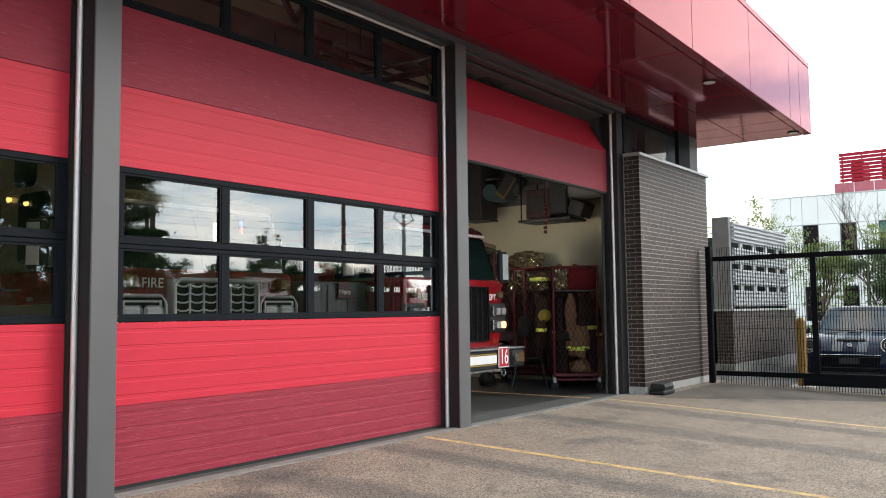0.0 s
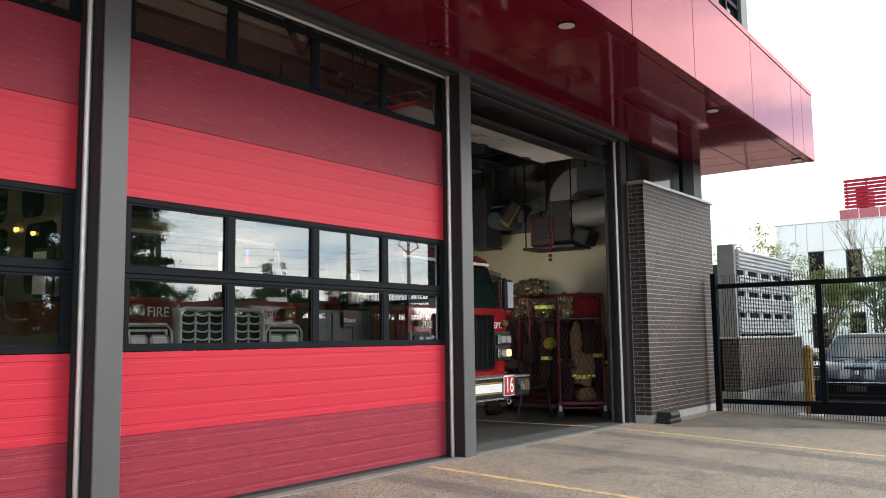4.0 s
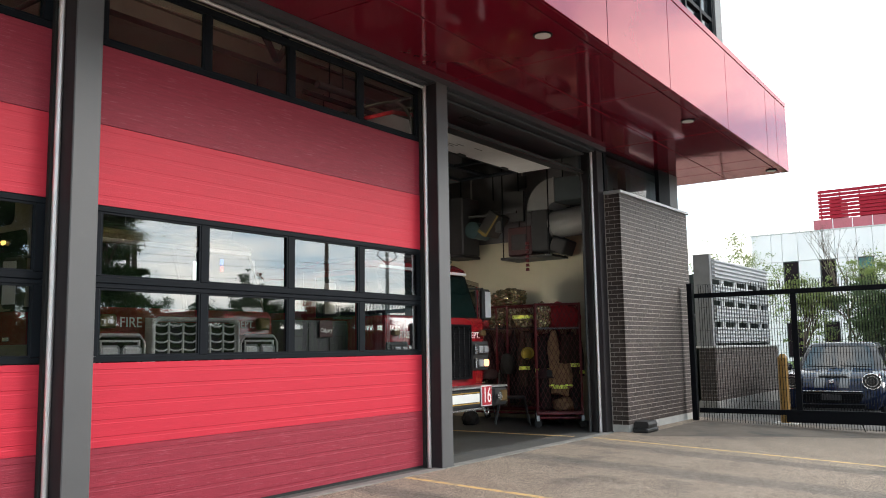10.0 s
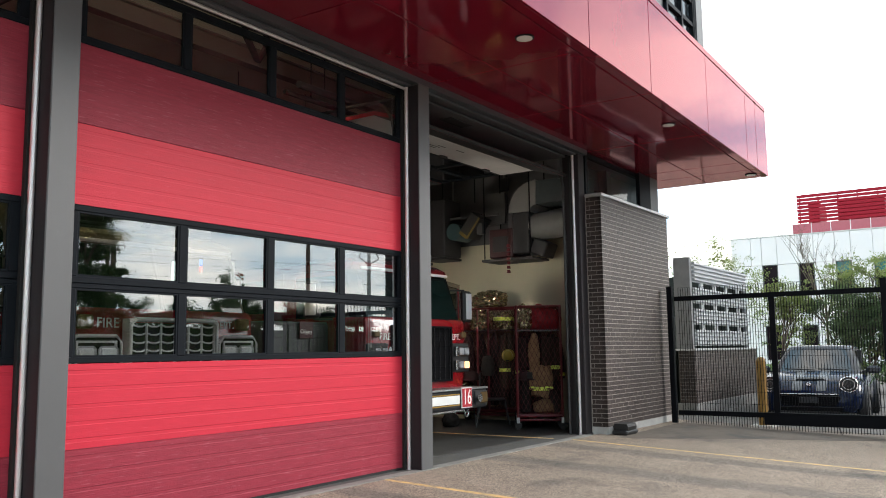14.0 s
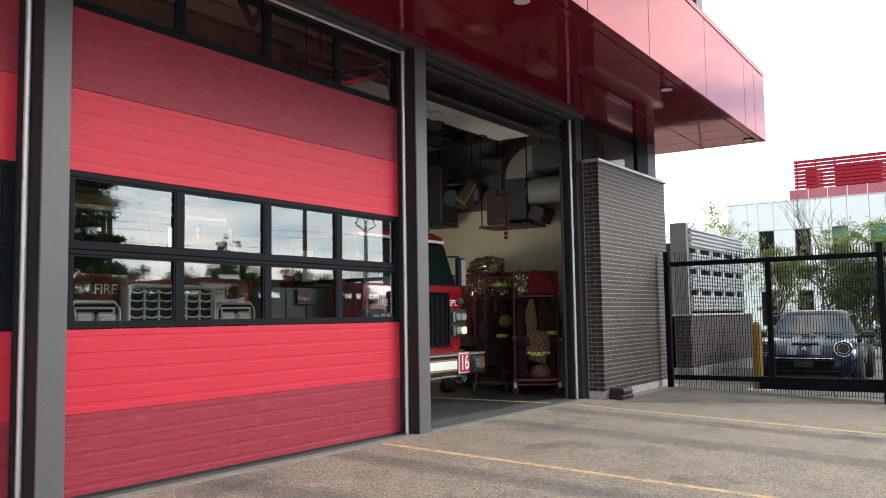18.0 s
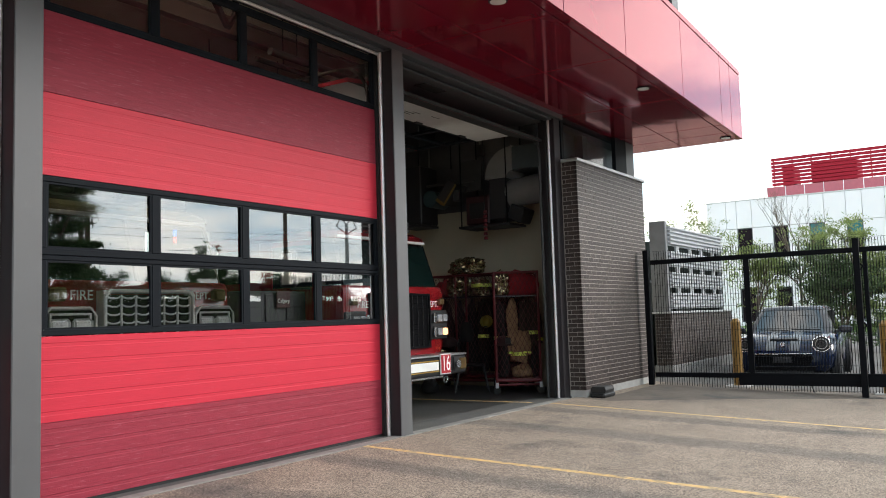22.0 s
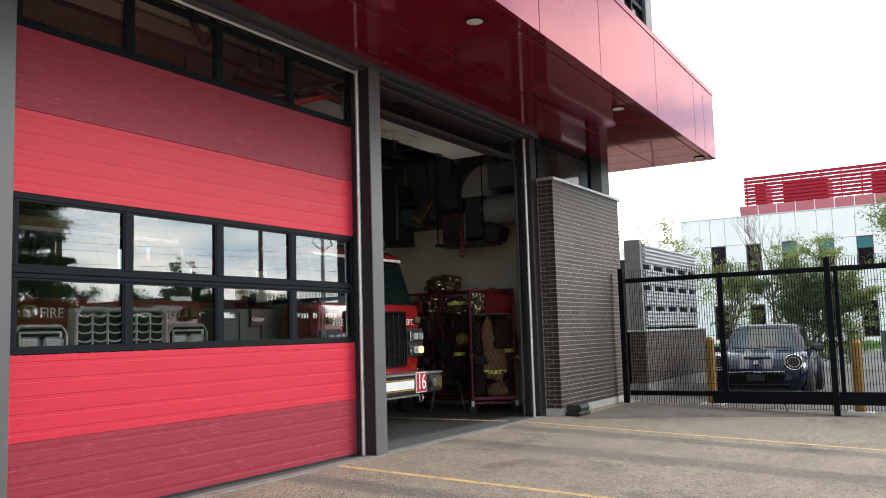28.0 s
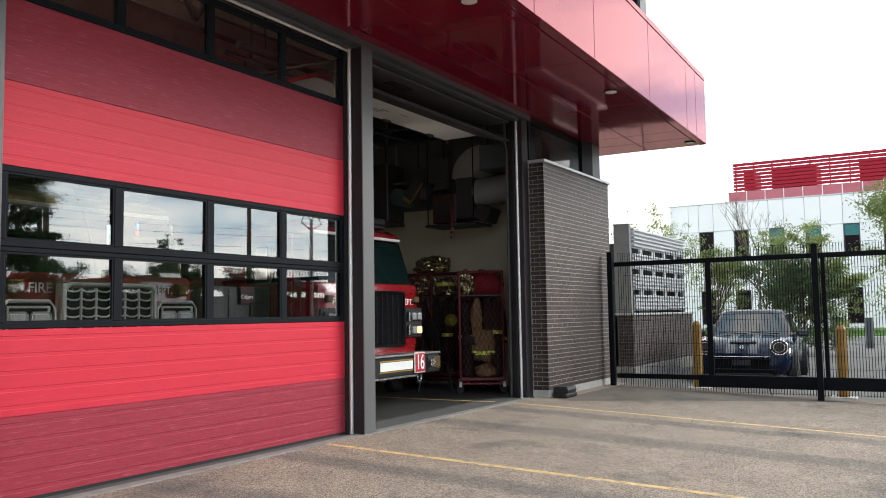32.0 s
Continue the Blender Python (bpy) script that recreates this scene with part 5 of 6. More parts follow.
def helmet(loc, rz, material, tilt=0, size=1.0):
    h = thing("helmet", "firefighting helmet hung on the gear rack", "helmet", loc, rz)
    h.matrix_basis = pose(*loc, tilt, 0, rz) @ Matrix.Scale(size, 4)
    bm = bmesh.new()
    bmesh.ops.create_uvsphere(bm, u_segments=20, v_segments=10, radius=0.13)
    for v in bm.verts:
        v.co.z = max(v.co.z, -0.01) * 1.1
        v.co.y *= 1.2
    part("shell", bm, material, h)
    part("brim", T((0, 0.02, -0.02), (0, 0.02, 0.0), 0.18, 0.16, seg=24), material, h)
    part("front_shield", B(-0.05, 0.05, -0.165, -0.15, 0.01, 0.11, 0.01), "black_plastic", h)
    return h


def chair(loc, rz):
    c = thing("stacking_chair", "black plastic chair on thin chrome legs", "chair", loc, rz, "chairs beside the gear racks")
    part("seat", B(-0.22, 0.22, -0.22, 0.22, 0.43, 0.46, 0.015), "black_plastic", c)
    part("backrest", B(-0.21, 0.21, 0.2, 0.225, 0.55, 0.85, 0.015), "black_plastic", c)
    for x in (-0.2, 0.2):
        part("leg", strut(bmesh.new(), [(x, -0.2, 0.43), (x * 1.25, -0.28, 0.0)], 0.011), "grille_dark", c)
        part("leg", strut(bmesh.new(), [(x, 0.2, 0.43), (x * 1.25, 0.3, 0.0)], 0.011), "grille_dark", c)
        part("back_post", strut(bmesh.new(), [(x * 0.9, 0.18, 0.43), (x * 0.9, 0.21, 0.6)], 0.011), "chrome", c)


def fittings():
    ang = math.degrees(math.atan2(0.56 - 1.17, 12.36 - 12.0))
    gear_rack((12.0, 1.17, 0), ang, 0.71, 0.55, 1.99, "gear racks along the wall")
    gear_rack((12.85, 2.95, 0), -90, 1.75, 0.42, 2.03, "gear racks along the wall", (0.5, 0.72, 1.3))
    # front rack load
    f = pose(12.0, 1.17, 0, 0, 0, ang)

    def at(x, y, z):
        return tuple((f @ Vector((x, y, z))))
    lump("hung_trousers", "tan turnout trousers hung in the rack", "clothing", at(0.28, 0.16, 0.9), (0.09, 0.08, 0.66), "coat_tan", 14.4, ang)
    coat(at(0.38, 0.17, 0.52), ang - 8, 0.5, 0.27, stripes=(0.12,))
    coat(at(0.14, 0.34, 0.6), ang + 60, 0.9, 0.3, "coat_dark", stripes=(0.3,))
    coat(at(0.58, 0.3, 0.62), ang + 20, 0.9, 0.26, "coat_brown", stripes=(0.36,))
    lump("boot_bundle", "brown turnout trousers bundled on the rack tray", "clothing", at(0.43, 0.2, 0.25), (0.2, 0.17, 0.22), "coat_tan", 3.1, ang)
    for u, v, z, q, seed in ((0.58, 0.36, 0.5, (0.13, 0.1, 0.95), 7.7), (0.12, 0.16, 0.27, (0.1, 0.1, 0.7), 17.7), (0.36, 0.46, 0.27, (0.34, 0.05, 1.26), 19.2), (0.62, 0.16, 0.27, (0.09, 0.1, 0.5), 31.0)):
        lump("gear_bundle", "dark bundled gear hung in the rack", "clothing", at(u, v, z), q, "coat_dark", seed, ang)
    lump("duffel_bag", "red duffel bag on the rack shelf", "bag", at(0.43, 0.3, 1.6), (0.31, 0.2, 0.4), "bag_red", 1.3, ang, "red duffel bags")
    lump("clear_bag", "clear plastic bag of gear on the rack", "bag", at(0.13, 0.14, 1.6), (0.13, 0.13, 0.4), "clear_bag", 4.2, ang)
    helmet(at(0.12, 0.1, 0.8), ang + 30, "gear_maroon")
    # wall rack load
    g = "wrapped bundles on the racks"
    lump("wrapped_bundle", "turnout gear wrapped in clear crinkled plastic", "bag", (13.02, 2.3, 2.03), (0.2, 0.36, 0.3), "clear_bag", 6.1, 4, g)
    lump("wrapped_bundle", "turnout gear wrapped in clear crinkled plastic", "bag", (13.0, 2.46, 1.635), (0.18, 0.26, 0.38), "clear_bag", 8.4, 0, g)
    b = lump("wrapped_bundle", "rolled gear with a yellow band on the rack shelf", "bag", (12.98, 1.98, 1.635), (0.15, 0.18, 0.3), "clear_bag", 5.5, 0, g)
    part("band", loft(bmesh.new(), [[(0.158 * math.cos(a), 0.19 * math.sin(a), z) for a in [2 * math.pi * q / 24 for q in range(24)]] for z in (0.15, 0.21)]), "hi_vis", b)
    lump("duffel_bag", "red duffel bag on the rack shelf", "bag", (13.02, 2.78, 1.635), (0.18, 0.16, 0.32), "bag_red", 9.9, 0, "red duffel bags")
    lump("duffel_bag", "red duffel bag on the rack shelf", "bag", (13.04, 1.5, 1.635), (0.18, 0.24, 0.34), "bag_red", 10.9, 0, "red duffel bags")
    for y, q, m, seed in ((2.78, (0.17, 0.14, 1.25), "gear_maroon", 21.0), (2.5, (0.14, 0.1, 1.2), "coat_dark", 23.0), (1.55, (0.16, 0.16, 1.25), "coat_dark", 25.0), (1.28, (0.16, 0.12, 1.2), "gear_maroon", 27.0), (2.27, (0.15, 0.14, 1.22), "coat_dark", 29.0), (2.04, (0.12, 0.13, 1.2), "coat_dark", 33.0), (1.78, (0.13, 0.14, 1.24), "coat_dark", 35.0)):
        lump("gear_bundle", "dark turnout gear hung in the wall rack", "clothing", (13.06, y, 0.3), q, m, seed, 0)
    coat((12.99, 1.93, 0.62), 75, 0.95, 0.22, "coat_brown", stripes=(0.3,))
    helmet((12.8, 1.8, 1.17), 290, "helmet_yellow", 72, 0.64)
    lump("pack", "black backpack hung on the wall rack", "bag", (12.78, 2.2, 0.82), (0.1, 0.13, 0.36), "coat_dark", 13.5, 0)
    chair((12.42, 1.9, 0), 34)
    chair((12.4, 2.5, 0), 24)
    lump("gear_pile", "folded turnout gear on the chair", "clothing", (12.4, 2.48, 0.46), (0.2, 0.2, 0.3), "clear_bag", 11.0, 0)
    helmet((12.38, 2.3, 0.78), 40, "gear_maroon")
    lump("boots", "dark turnout trousers folded over boots on the floor", "boots", (11.95, 2.45, 0.0), (0.2, 0.14, 0.24), "coat_dark", 4.6, 20)
    lump("boots", "turnout boots on the floor by the wall", "boots", (12.62, 1.45, 0.0), (0.14, 0.12, 0.3), "coat_dark", 2.2, 0)

    k = thing("gear_locker", "grey steel locker with a red lettered sign", "locker", (7.1, 1.84, 0))
    for i in range(3):
        d = part("locker_door", B(i * 0.37 + 0.01, i * 0.37 + 0.36, -0.015, -0.001, 0.06, 1.62, 0.006), "locker_grey", k)
        part("vent", B(i * 0.37 + 0.1, i * 0.37 + 0.27, -0.018, -0.0155, 1.45, 1.47), "black_plastic", d)
        part("latch", B(i * 0.37 + 0.3, i * 0.37 + 0.33, -0.03, -0.0155, 0.85, 0.97, 0.004), "chrome", d)
    part("carcass", B(0.0, 1.11, 0.0, 0.4, 0.0, 1.66, 0.008), "locker_grey", k)
    sg = part("sign_board", B(0.54, 0.78, -0.05, -0.034, 1.45, 1.66, 0.004), "sign_red", k, "red sign board")
    words("Calgary", 0.07, "letter_white", sg, Matrix.Translation((0.655, -0.053, 1.535)) @ FRONT)
    part("sign_bracket", B(0.6, 0.7, -0.034, -0.016, 1.5, 1.6), "black_plastic", sg)
    # heating plant hung from the ceiling by the east wall
    u = thing("unit_heater", "dark maroon unit heater hung on rods with a duct", "heater", (12.7, 1.85, 0))
    part("cabinet", B(-0.25, 0.25, -0.385, 0.08, 2.85, 3.35, 0.02), "heater_maroon", u)
    part("louvres", B(-0.262, -0.251, -0.3, 0.0, 2.95, 3.22, 0.01), "black_plastic", u)
    part("shelf", B(-0.3, 0.3, -0.8, 0.2, 2.79, 2.83), "heater_dark", u)
    for y in (-0.75, 0.15):
        part("rod", T((-0.28, y, 2.8), (-0.28, y, 5.42), 0.012, seg=6), "black_metal", u)
        part("rod", T((0.28, y, 2.8), (0.28, y, 5.42), 0.012, seg=6), "black_metal", u)
    part("plenum", B(-0.25, 0.28, -0.72, -0.39, 2.9, 3.62, 0.02), "heater_dark", u)
    bm = bmesh.new()
    rings = []
    for k in range(8):
        a = radians(90 * k / 7)
        cy, cz = -0.86, 3.6
        rings.append([(x, cy + rr * math.cos(a), cz + rr * math.sin(a)) for x, rr in ((-0.28, 0.1), (0.28, 0.1), (0.28, 0.52), (-0.28, 0.52))])
    loft(bm, rings)
    part("elbow_duct", bm, "duct_metal", u, "bent galvanised duct elbow")
    part("elbow_seam", B(-0.286, 0.286, -0.875, -0.85, 3.69, 4.13, 0.004), "duct_metal", u)
    part("duct", B(-0.27, 0.27, -1.7, -0.86, 3.71, 4.11, 0.01), "duct_blue", u)
    part("round_duct", T((0, -0.66, 3.35), (0, -1.6, 3.42), 0.24, seg=28), "duct_metal", u, "large round galvanised duct")
    part("duct_band", T((0, -0.7, 3.352), (0, -0.74, 3.356), 0.25, seg=28), "duct_metal", u)
    part("burner_box", box(bmesh.new(), -0.2, 0.2, -0.14, 0.14, -0.13, 0.13, 0.02, m=pose(0, -0.86, 2.98, 24, 0, 0)), "heater_dark", u)
    f2 = thing("exhaust_fan", "dark exhaust fan with a tilted yellow filter box", "fan", (12.6, 2.7, 0))
    part("housing", T((-0.2, -0.06, 3.38), (0.25, -0.06, 3.38), 0.15, seg=24), "heater_green", f2)
    part("motor_box", B(-0.25, 0.3, 0.1, 0.6, 2.95, 4.0, 0.02), "heater_dark", f2)
    tilt = pose(0, -0.4, 3.47, 38, 0, 0)
    part("filter_box", box(bmesh.new(), -0.2, 0.2, -0.11, 0.11, -0.22, 0.22, 0.01, m=tilt), "heater_dark", f2)
    part("filter_edge", box(bmesh.new(), -0.212, -0.2, -0.12, -0.085, -0.22, 0.22, 0.0, m=tilt), "yellow_tape", f2, "yellow-edged filter frame")
    part("filter_edge", box(bmesh.new(), -0.212, -0.2, -0.085, 0.09, -0.235, -0.18, 0.0, m=tilt), "yellow_tape", f2)
    part("back_plate", B(0.2, 0.24, -0.9, -0.45, 3.5, 4.05), "heater_grey", f2)
    part("cross_rail", B(-0.06, -0.02, -0.9, 0.6, 3.62, 3.66), "heater_grey", f2)
    part("control_box", B(-0.12, 0.0, -0.62, -0.5, 3.3, 3.5, 0.008), "joist_grey", f2)
    part("rod", T((0, 0.3, 4.0), (0, 0.3, 5.42), 0.012, seg=6), "black_metal", f2)
    part("rod", T((0, -0.4, 3.9), (0, -0.4, 5.42), 0.012, seg=6), "black_metal", f2)
    part("bottom_pan", B(-0.25, 0.3, 0.1, 0.6, 2.9, 2.94), "heater_dark", f2)
    c = thing("pull_chain", "red pull handle hung on a cord", "pull handle", (12.2, 1.4, 0))
    part("cord", T((0, 0, 3.06), (0, 0, 5.42), 0.006, seg=6), "rubber", c)
    bm = bmesh.new()
    for k in range(7):
        tube(bm, (0, 0, 2.55 + k * 0.073), (0, 0, 2.6 + k * 0.073), 0.035, 0.028, seg=8)
    part("handle", bm, "rack_red", c)
    for y, z in ((3.35, 3.9), (2.2, 4.35), (0.75, 4.5)):
        w = thing("junction_box", "small grey junction box with a conduit on the upper wall", "junction box", (13.5, y, z), group="junction boxes on the wall")
        part("case", B(-0.09, 0.0, -0.09, 0.09, -0.11, 0.11, 0.006), "heater_grey", w)
        part("conduit", T((-0.03, 0, 0.1), (-0.03, 0, 5.42 - z), 0.018, seg=8), "duct_metal", w)
    # roof steel and pipes under the ceiling
    for y in (2.75, 5.4, 7.8, 10.4):
        j = thing("roof_beam", "brown painted steel roof beam", "beam", (0, y, 0), group="roof beams", kind="structure")
        part("top_flange", B(-5.4, 13.4, -0.08, 0.08, 5.38, 5.4), "beam_brown", j)
        part("web", B(-5.4, 13.4, -0.01, 0.01, 5.17, 5.38), "beam_brown", j)
        part("bottom_flange", B(-5.4, 13.4, -0.08, 0.08, 5.15, 5.17), "beam_brown", j)
    for y, z, r in ((1.9, 4.75, 0.05), (2.15, 4.7, 0.035), (3.6, 4.8, 0.06)):
        p = thing("pipe_run", "dark steel pipe under the ceiling", "pipe", (0, 0, 0), group="ceiling pipes")
        part("pipe", T((7.7, y, z), (13.45, y, z), r, seg=12), "joist_grey", p)
        for x in (8.2, 10.5, 12.9):
            part("hanger", T((x, y, z), (x, y, 5.42), 0.008, seg=6), "black_metal", p)
    h = thing("ceiling_bracket", "dark bent steel bracket under the ceiling", "bracket")
    part("arm", strut(bmesh.new(), [(5.5, 0.6, 5.42), (5.6, 0.6, 4.48), (5.775, 0.6, 4.25), (5.885, 0.6, 4.42), (5.9, 0.6, 5.0)], 0.035), "black_metal", h)
    # door tracks of the three bays
    for a, b in zip(PILLARS, PILLARS[1:]):
        t = thing("door_track", "galvanised bay door track bent back under the ceiling", "door track", group="door tracks", kind="structure")
        for x in (a + 0.16, b - 0.16):
            pts = [(x, 0.09, 0.0)] + [(x, track_point(s)[0] + 0.09, track_point(s)[1] + 0.0) for s in (3.78, 3.93, 4.08, 4.23, 4.377, 8.8)]
            part("track", strut(bmesh.new(), pts, 0.022), "joist_grey", t)
        part("spring_shaft", T((a + 0.2, 0.3, 4.72), (b - 0.2, 0.3, 4.72), 0.05, seg=12), "joist_grey", t)
    # added uplights hidden behind the header brighten the bay; unlit fittings stand deeper in
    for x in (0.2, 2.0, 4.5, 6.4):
        l = thing("ceiling_light", "long hidden warm uplight added to brighten the bay", "ceiling light", (x, 0.34, 0), group="ceiling lights")
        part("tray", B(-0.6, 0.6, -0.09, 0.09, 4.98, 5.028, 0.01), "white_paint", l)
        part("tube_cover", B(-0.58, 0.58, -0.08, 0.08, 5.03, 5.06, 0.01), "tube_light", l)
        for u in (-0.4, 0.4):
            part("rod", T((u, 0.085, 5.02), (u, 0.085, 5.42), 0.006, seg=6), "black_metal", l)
    for x in (1.1, 5.4, 9.6):
        for y in (4.0, 8.0, 11.5):
            l = thing("ceiling_light", "long unlit grey ceiling light fitting", "ceiling light", (x, y, 0), group="ceiling lights")
            part("tray", B(-0.08, 0.08, -0.6, 0.6, 4.62, 4.7, 0.01), "joist_grey", l)
            part("tube_cover", B(-0.06, 0.06, -0.58, 0.58, 4.59, 4.62, 0.01), "header_grey", l)
            part("rod", T((0, -0.4, 4.7), (0, -0.4, 5.42), 0.006, seg=6), "black_metal", l)
            part("rod", T((0, 0.4, 4.7), (0, 0.4, 5.42), 0.006, seg=6), "black_metal", l)


fittings()


# ---- canopy lights, clerestory, upper storey ----
def canopy_lights():
    for x in (-1.3, 2.9, 7.1, 11.22, 15.5):
        l = thing("recessed_light", "round recessed canopy light with a black rim", "ceiling light", (x, -1.78, SOFFIT), group="canopy lights")
        part("rim", T((0, 0, -0.012), (0, 0, 0.01), 0.098, seg=28), "black_frame", l)
        part("lens", T((0, 0, -0.018), (0, 0, -0.012), 0.08, seg=28), "lens_white", l)


def clerestory():
    c = thing("window_1", "narrow strip window between brick pier and canopy", "window", kind="structure")
    g = part("pane", quad((12.1, -0.1, 3.7), (14.58, -0.1, 3.7), (14.58, -0.1, 4.34), (12.1, -0.1, 4.34)), "strip_glass", c, soft=False)
    g.visible_shadow = False
    part("sill_rail", B(12.0, 14.58, -0.13, -0.06, 3.67, 3.72), "black_frame", c)
    part("head_rail", B(12.0, 14.58, -0.13, -0.06, 4.3, 4.366), "black_frame", c)
    part("stile", B(12.0, 12.09, -0.14, -0.05, 3.67, 4.366), "black_frame", c)
    part("column", B(14.08, 14.595, -0.22, -0.15, 3.67, 4.366), "black_frame", c)
    part("end_column", B(14.6, 14.98, -0.22, -0.06, 3.67, 4.366), "pillar_grey", c)
    part("back_wall", B(12.0, 15.45, 0.3, 0.35, 4.0, 4.4), "plate_dark", c)
    part("ceiling_board", B(12.0, 15.45, -0.05, 0.3, 4.355, 4.368), "plate_dark", c)


def upper_storey():
    u = thing("upper_storey", "grey upper storey with dark windows above the canopy", "building", kind="structure")
    part("wall", B(-5.5, 13.2, -1.1, 6.0, CAN_TOP - 0.01, 9.2), "header_grey", u)
    part("corner_column", B(14.65, 15.0, -1.2, -0.8, CAN_TOP - 0.01, 9.2), "pillar_grey", u)
    for z in (5.64, 7.0, 7.45, 9.1):
        part("transom", B(13.2, 14.65, -1.15, -1.05, z, z + 0.07), "black_frame", u)
    for x in (13.2, 13.95, 14.58):
        part("mullion", B(x, x + 0.07, -1.16, -1.04, CAN_TOP - 0.01, 9.2), "black_frame", u)
    part("glazing", B(13.2, 14.65, -1.1, -1.08, CAN_TOP, 9.2), "dark_glass", u)
    part("roof", B(-5.5, 15.0, -1.2, 6.0, 9.2, 9.35), "header_grey", u)
    g = part("glass_guard", quad((15.0, -1.1, CAN_TOP), (15.75, -1.1, CAN_TOP), (15.75, -1.1, 9.0), (15.0, -1.1, 9.0)), "guard_glass", u, soft=False)
    g.visible_shadow = False


canopy_lights()
clerestory()
upper_storey()


# ---- office building across the yard ----
def office():
    b = thing("office_building", "white panelled office building with a red rooftop screen", "office building", (55, 0.2, 0))
    part("core", B(0.3, 18, -24, 9.3, -0.5, 8.0), "joint_pale", b)
    g, pitch = 0.012, 2.12
    wins = [(7.55, 6.63), (5.4, 4.5), (3.29, 2.42), (1.22, 0.34), (-0.87, -1.75)]
    while wins[-1][0] > -21:
        a = wins[-1][0] - pitch
        wins.append((a, a - 0.88))

    def wall(y0, y1, z0, z1):
        part("wall_panel", B(0.0, 0.3, y1 + g, y0 - g, z0 + g, z1 - g), "white_panel", b, soft=False)
    levels = [(-0.5, 0.4), (0.4, 2.52), (2.52, 4.5), (4.5, 6.3), (6.3, 8.05)]
    wall(9.42, 7.55, -0.5, 2.52), wall(9.42, 7.55, 2.52, 4.5), wall(9.42, 7.55, 4.5, 6.3), wall(9.42, 8.2, 6.3, 8.05), wall(8.2, 7.55, 6.3, 8.05)
    for i, (a, c) in enumerate(wins[:-1]):
        nxt = wins[i + 1][0]
        for j, (z0, z1) in enumerate(levels):
            if j in (1, 3):
                wall(c, nxt, z0, z1)
                w = part("window", B(0.12, 0.16, c, a, z0, z1), "office_glass" if j == 1 or i < 2 else "teal_glass", b)
                part("frame", side_ring(c, a, z0, z1, 0.05, 0.06, 0.125), "header_grey", w)
                if j == 3 and i > 1:
                    part("blind", B(0.105, 0.118, c + 0.06, a - 0.06, z0 + 0.05, z0 + 1.1), "office_glass", w)
            else:
                wall(a, c, z0, z1), wall(c, nxt, z0, z1)
    part("parapet", B(-0.03, 0.35, -24, 9.45, 8.05, 8.12), "cap_metal", b)
    y = 5.72
    while y > -22:
        part("band_panel", B(0.5, 0.6, y - 1.08, y - 0.02, 8.1, 8.78), "pink_panel", b, soft=False)
        part("band_mullion", B(0.48, 0.51, y - 0.03, y + 0.01, 8.1, 8.8), "white_panel", b, soft=False)
        y -= 1.1
    for k in range(8):
        part("louvre", B(0.6, 0.7, -22, 5.4, 8.85 + k * 0.225, 9.025 + k * 0.225), "louvre_red", b, soft=False)
    y = 5.3
    while y > -22:
        part("louvre_post", B(0.7, 0.76, y - 0.08, y, 8.78, 10.6), "louvre_red", b, soft=False)
        y -= 1.1
    for y0, y1 in ((3.2, 0.6), (-1.8, -6.0), (4.9, 4.3)):
        part("plant_room", B(1.4, 4, y1, y0, 8.1, 10.2), "louvre_red", b, soft=False)
    for y0, z in ((8.9, 9.0), (8.3, 8.8), (7.9, 9.2), (6.9, 8.7)):
        part("antenna", T((2, y0, 8.0), (2, y0, z), 0.02, seg=5), "galvanised", b)


def side_ring(y0, y1, z0, z1, w, x0, x1):
    bm = bmesh.new()
    box(bm, x0, x1, y0, y1, z0, z0 + w)
    box(bm, x0, x1, y0, y1, z1 - w, z1)
    box(bm, x0, x1, y0, y0 + w, z0 + w, z1 - w)
    box(bm, x0, x1, y1 - w, y1, z0 + w, z1 - w)
    return bm


office()


# ---- yard, lawn, kerb ----
def yard():
    tagged(part("kerb", B(39.0, 39.3, -60, 30, -0.4, 0.12, 0.02), "concrete"), "pale concrete kerb before the lawn", "kerb", kind="structure")
    tagged(part("lawn", B(39.3, 54.9, -60, 30, -0.4, 0.16), "lawn_green", soft=False), "mown green lawn strip before the office building", "lawn", kind="structure")
    bm = bmesh.new()
    rnd = random.Random(5)
    for k in range(9000):
        x, y = rnd.uniform(39.4, 47.0), rnd.uniform(-16, 4)
        s, a = rnd.uniform(0.04, 0.12), rnd.uniform(0, 6.28)
        dx, dy = 0.02 * math.cos(a), 0.02 * math.sin(a)
        vs = [bm.verts.new(p) for p in ((x - dx, y - dy, 0.16), (x + dx, y + dy, 0.16), (x + rnd.uniform(-0.03, 0.03), y + rnd.uniform(-0.03, 0.03), 0.16 + s))]
        bm.faces.new(vs)
    tagged(part("grass", bm, "lawn_green", soft=False), "short green grass on the lawn strip", "grass", kind="stuff")


yard()


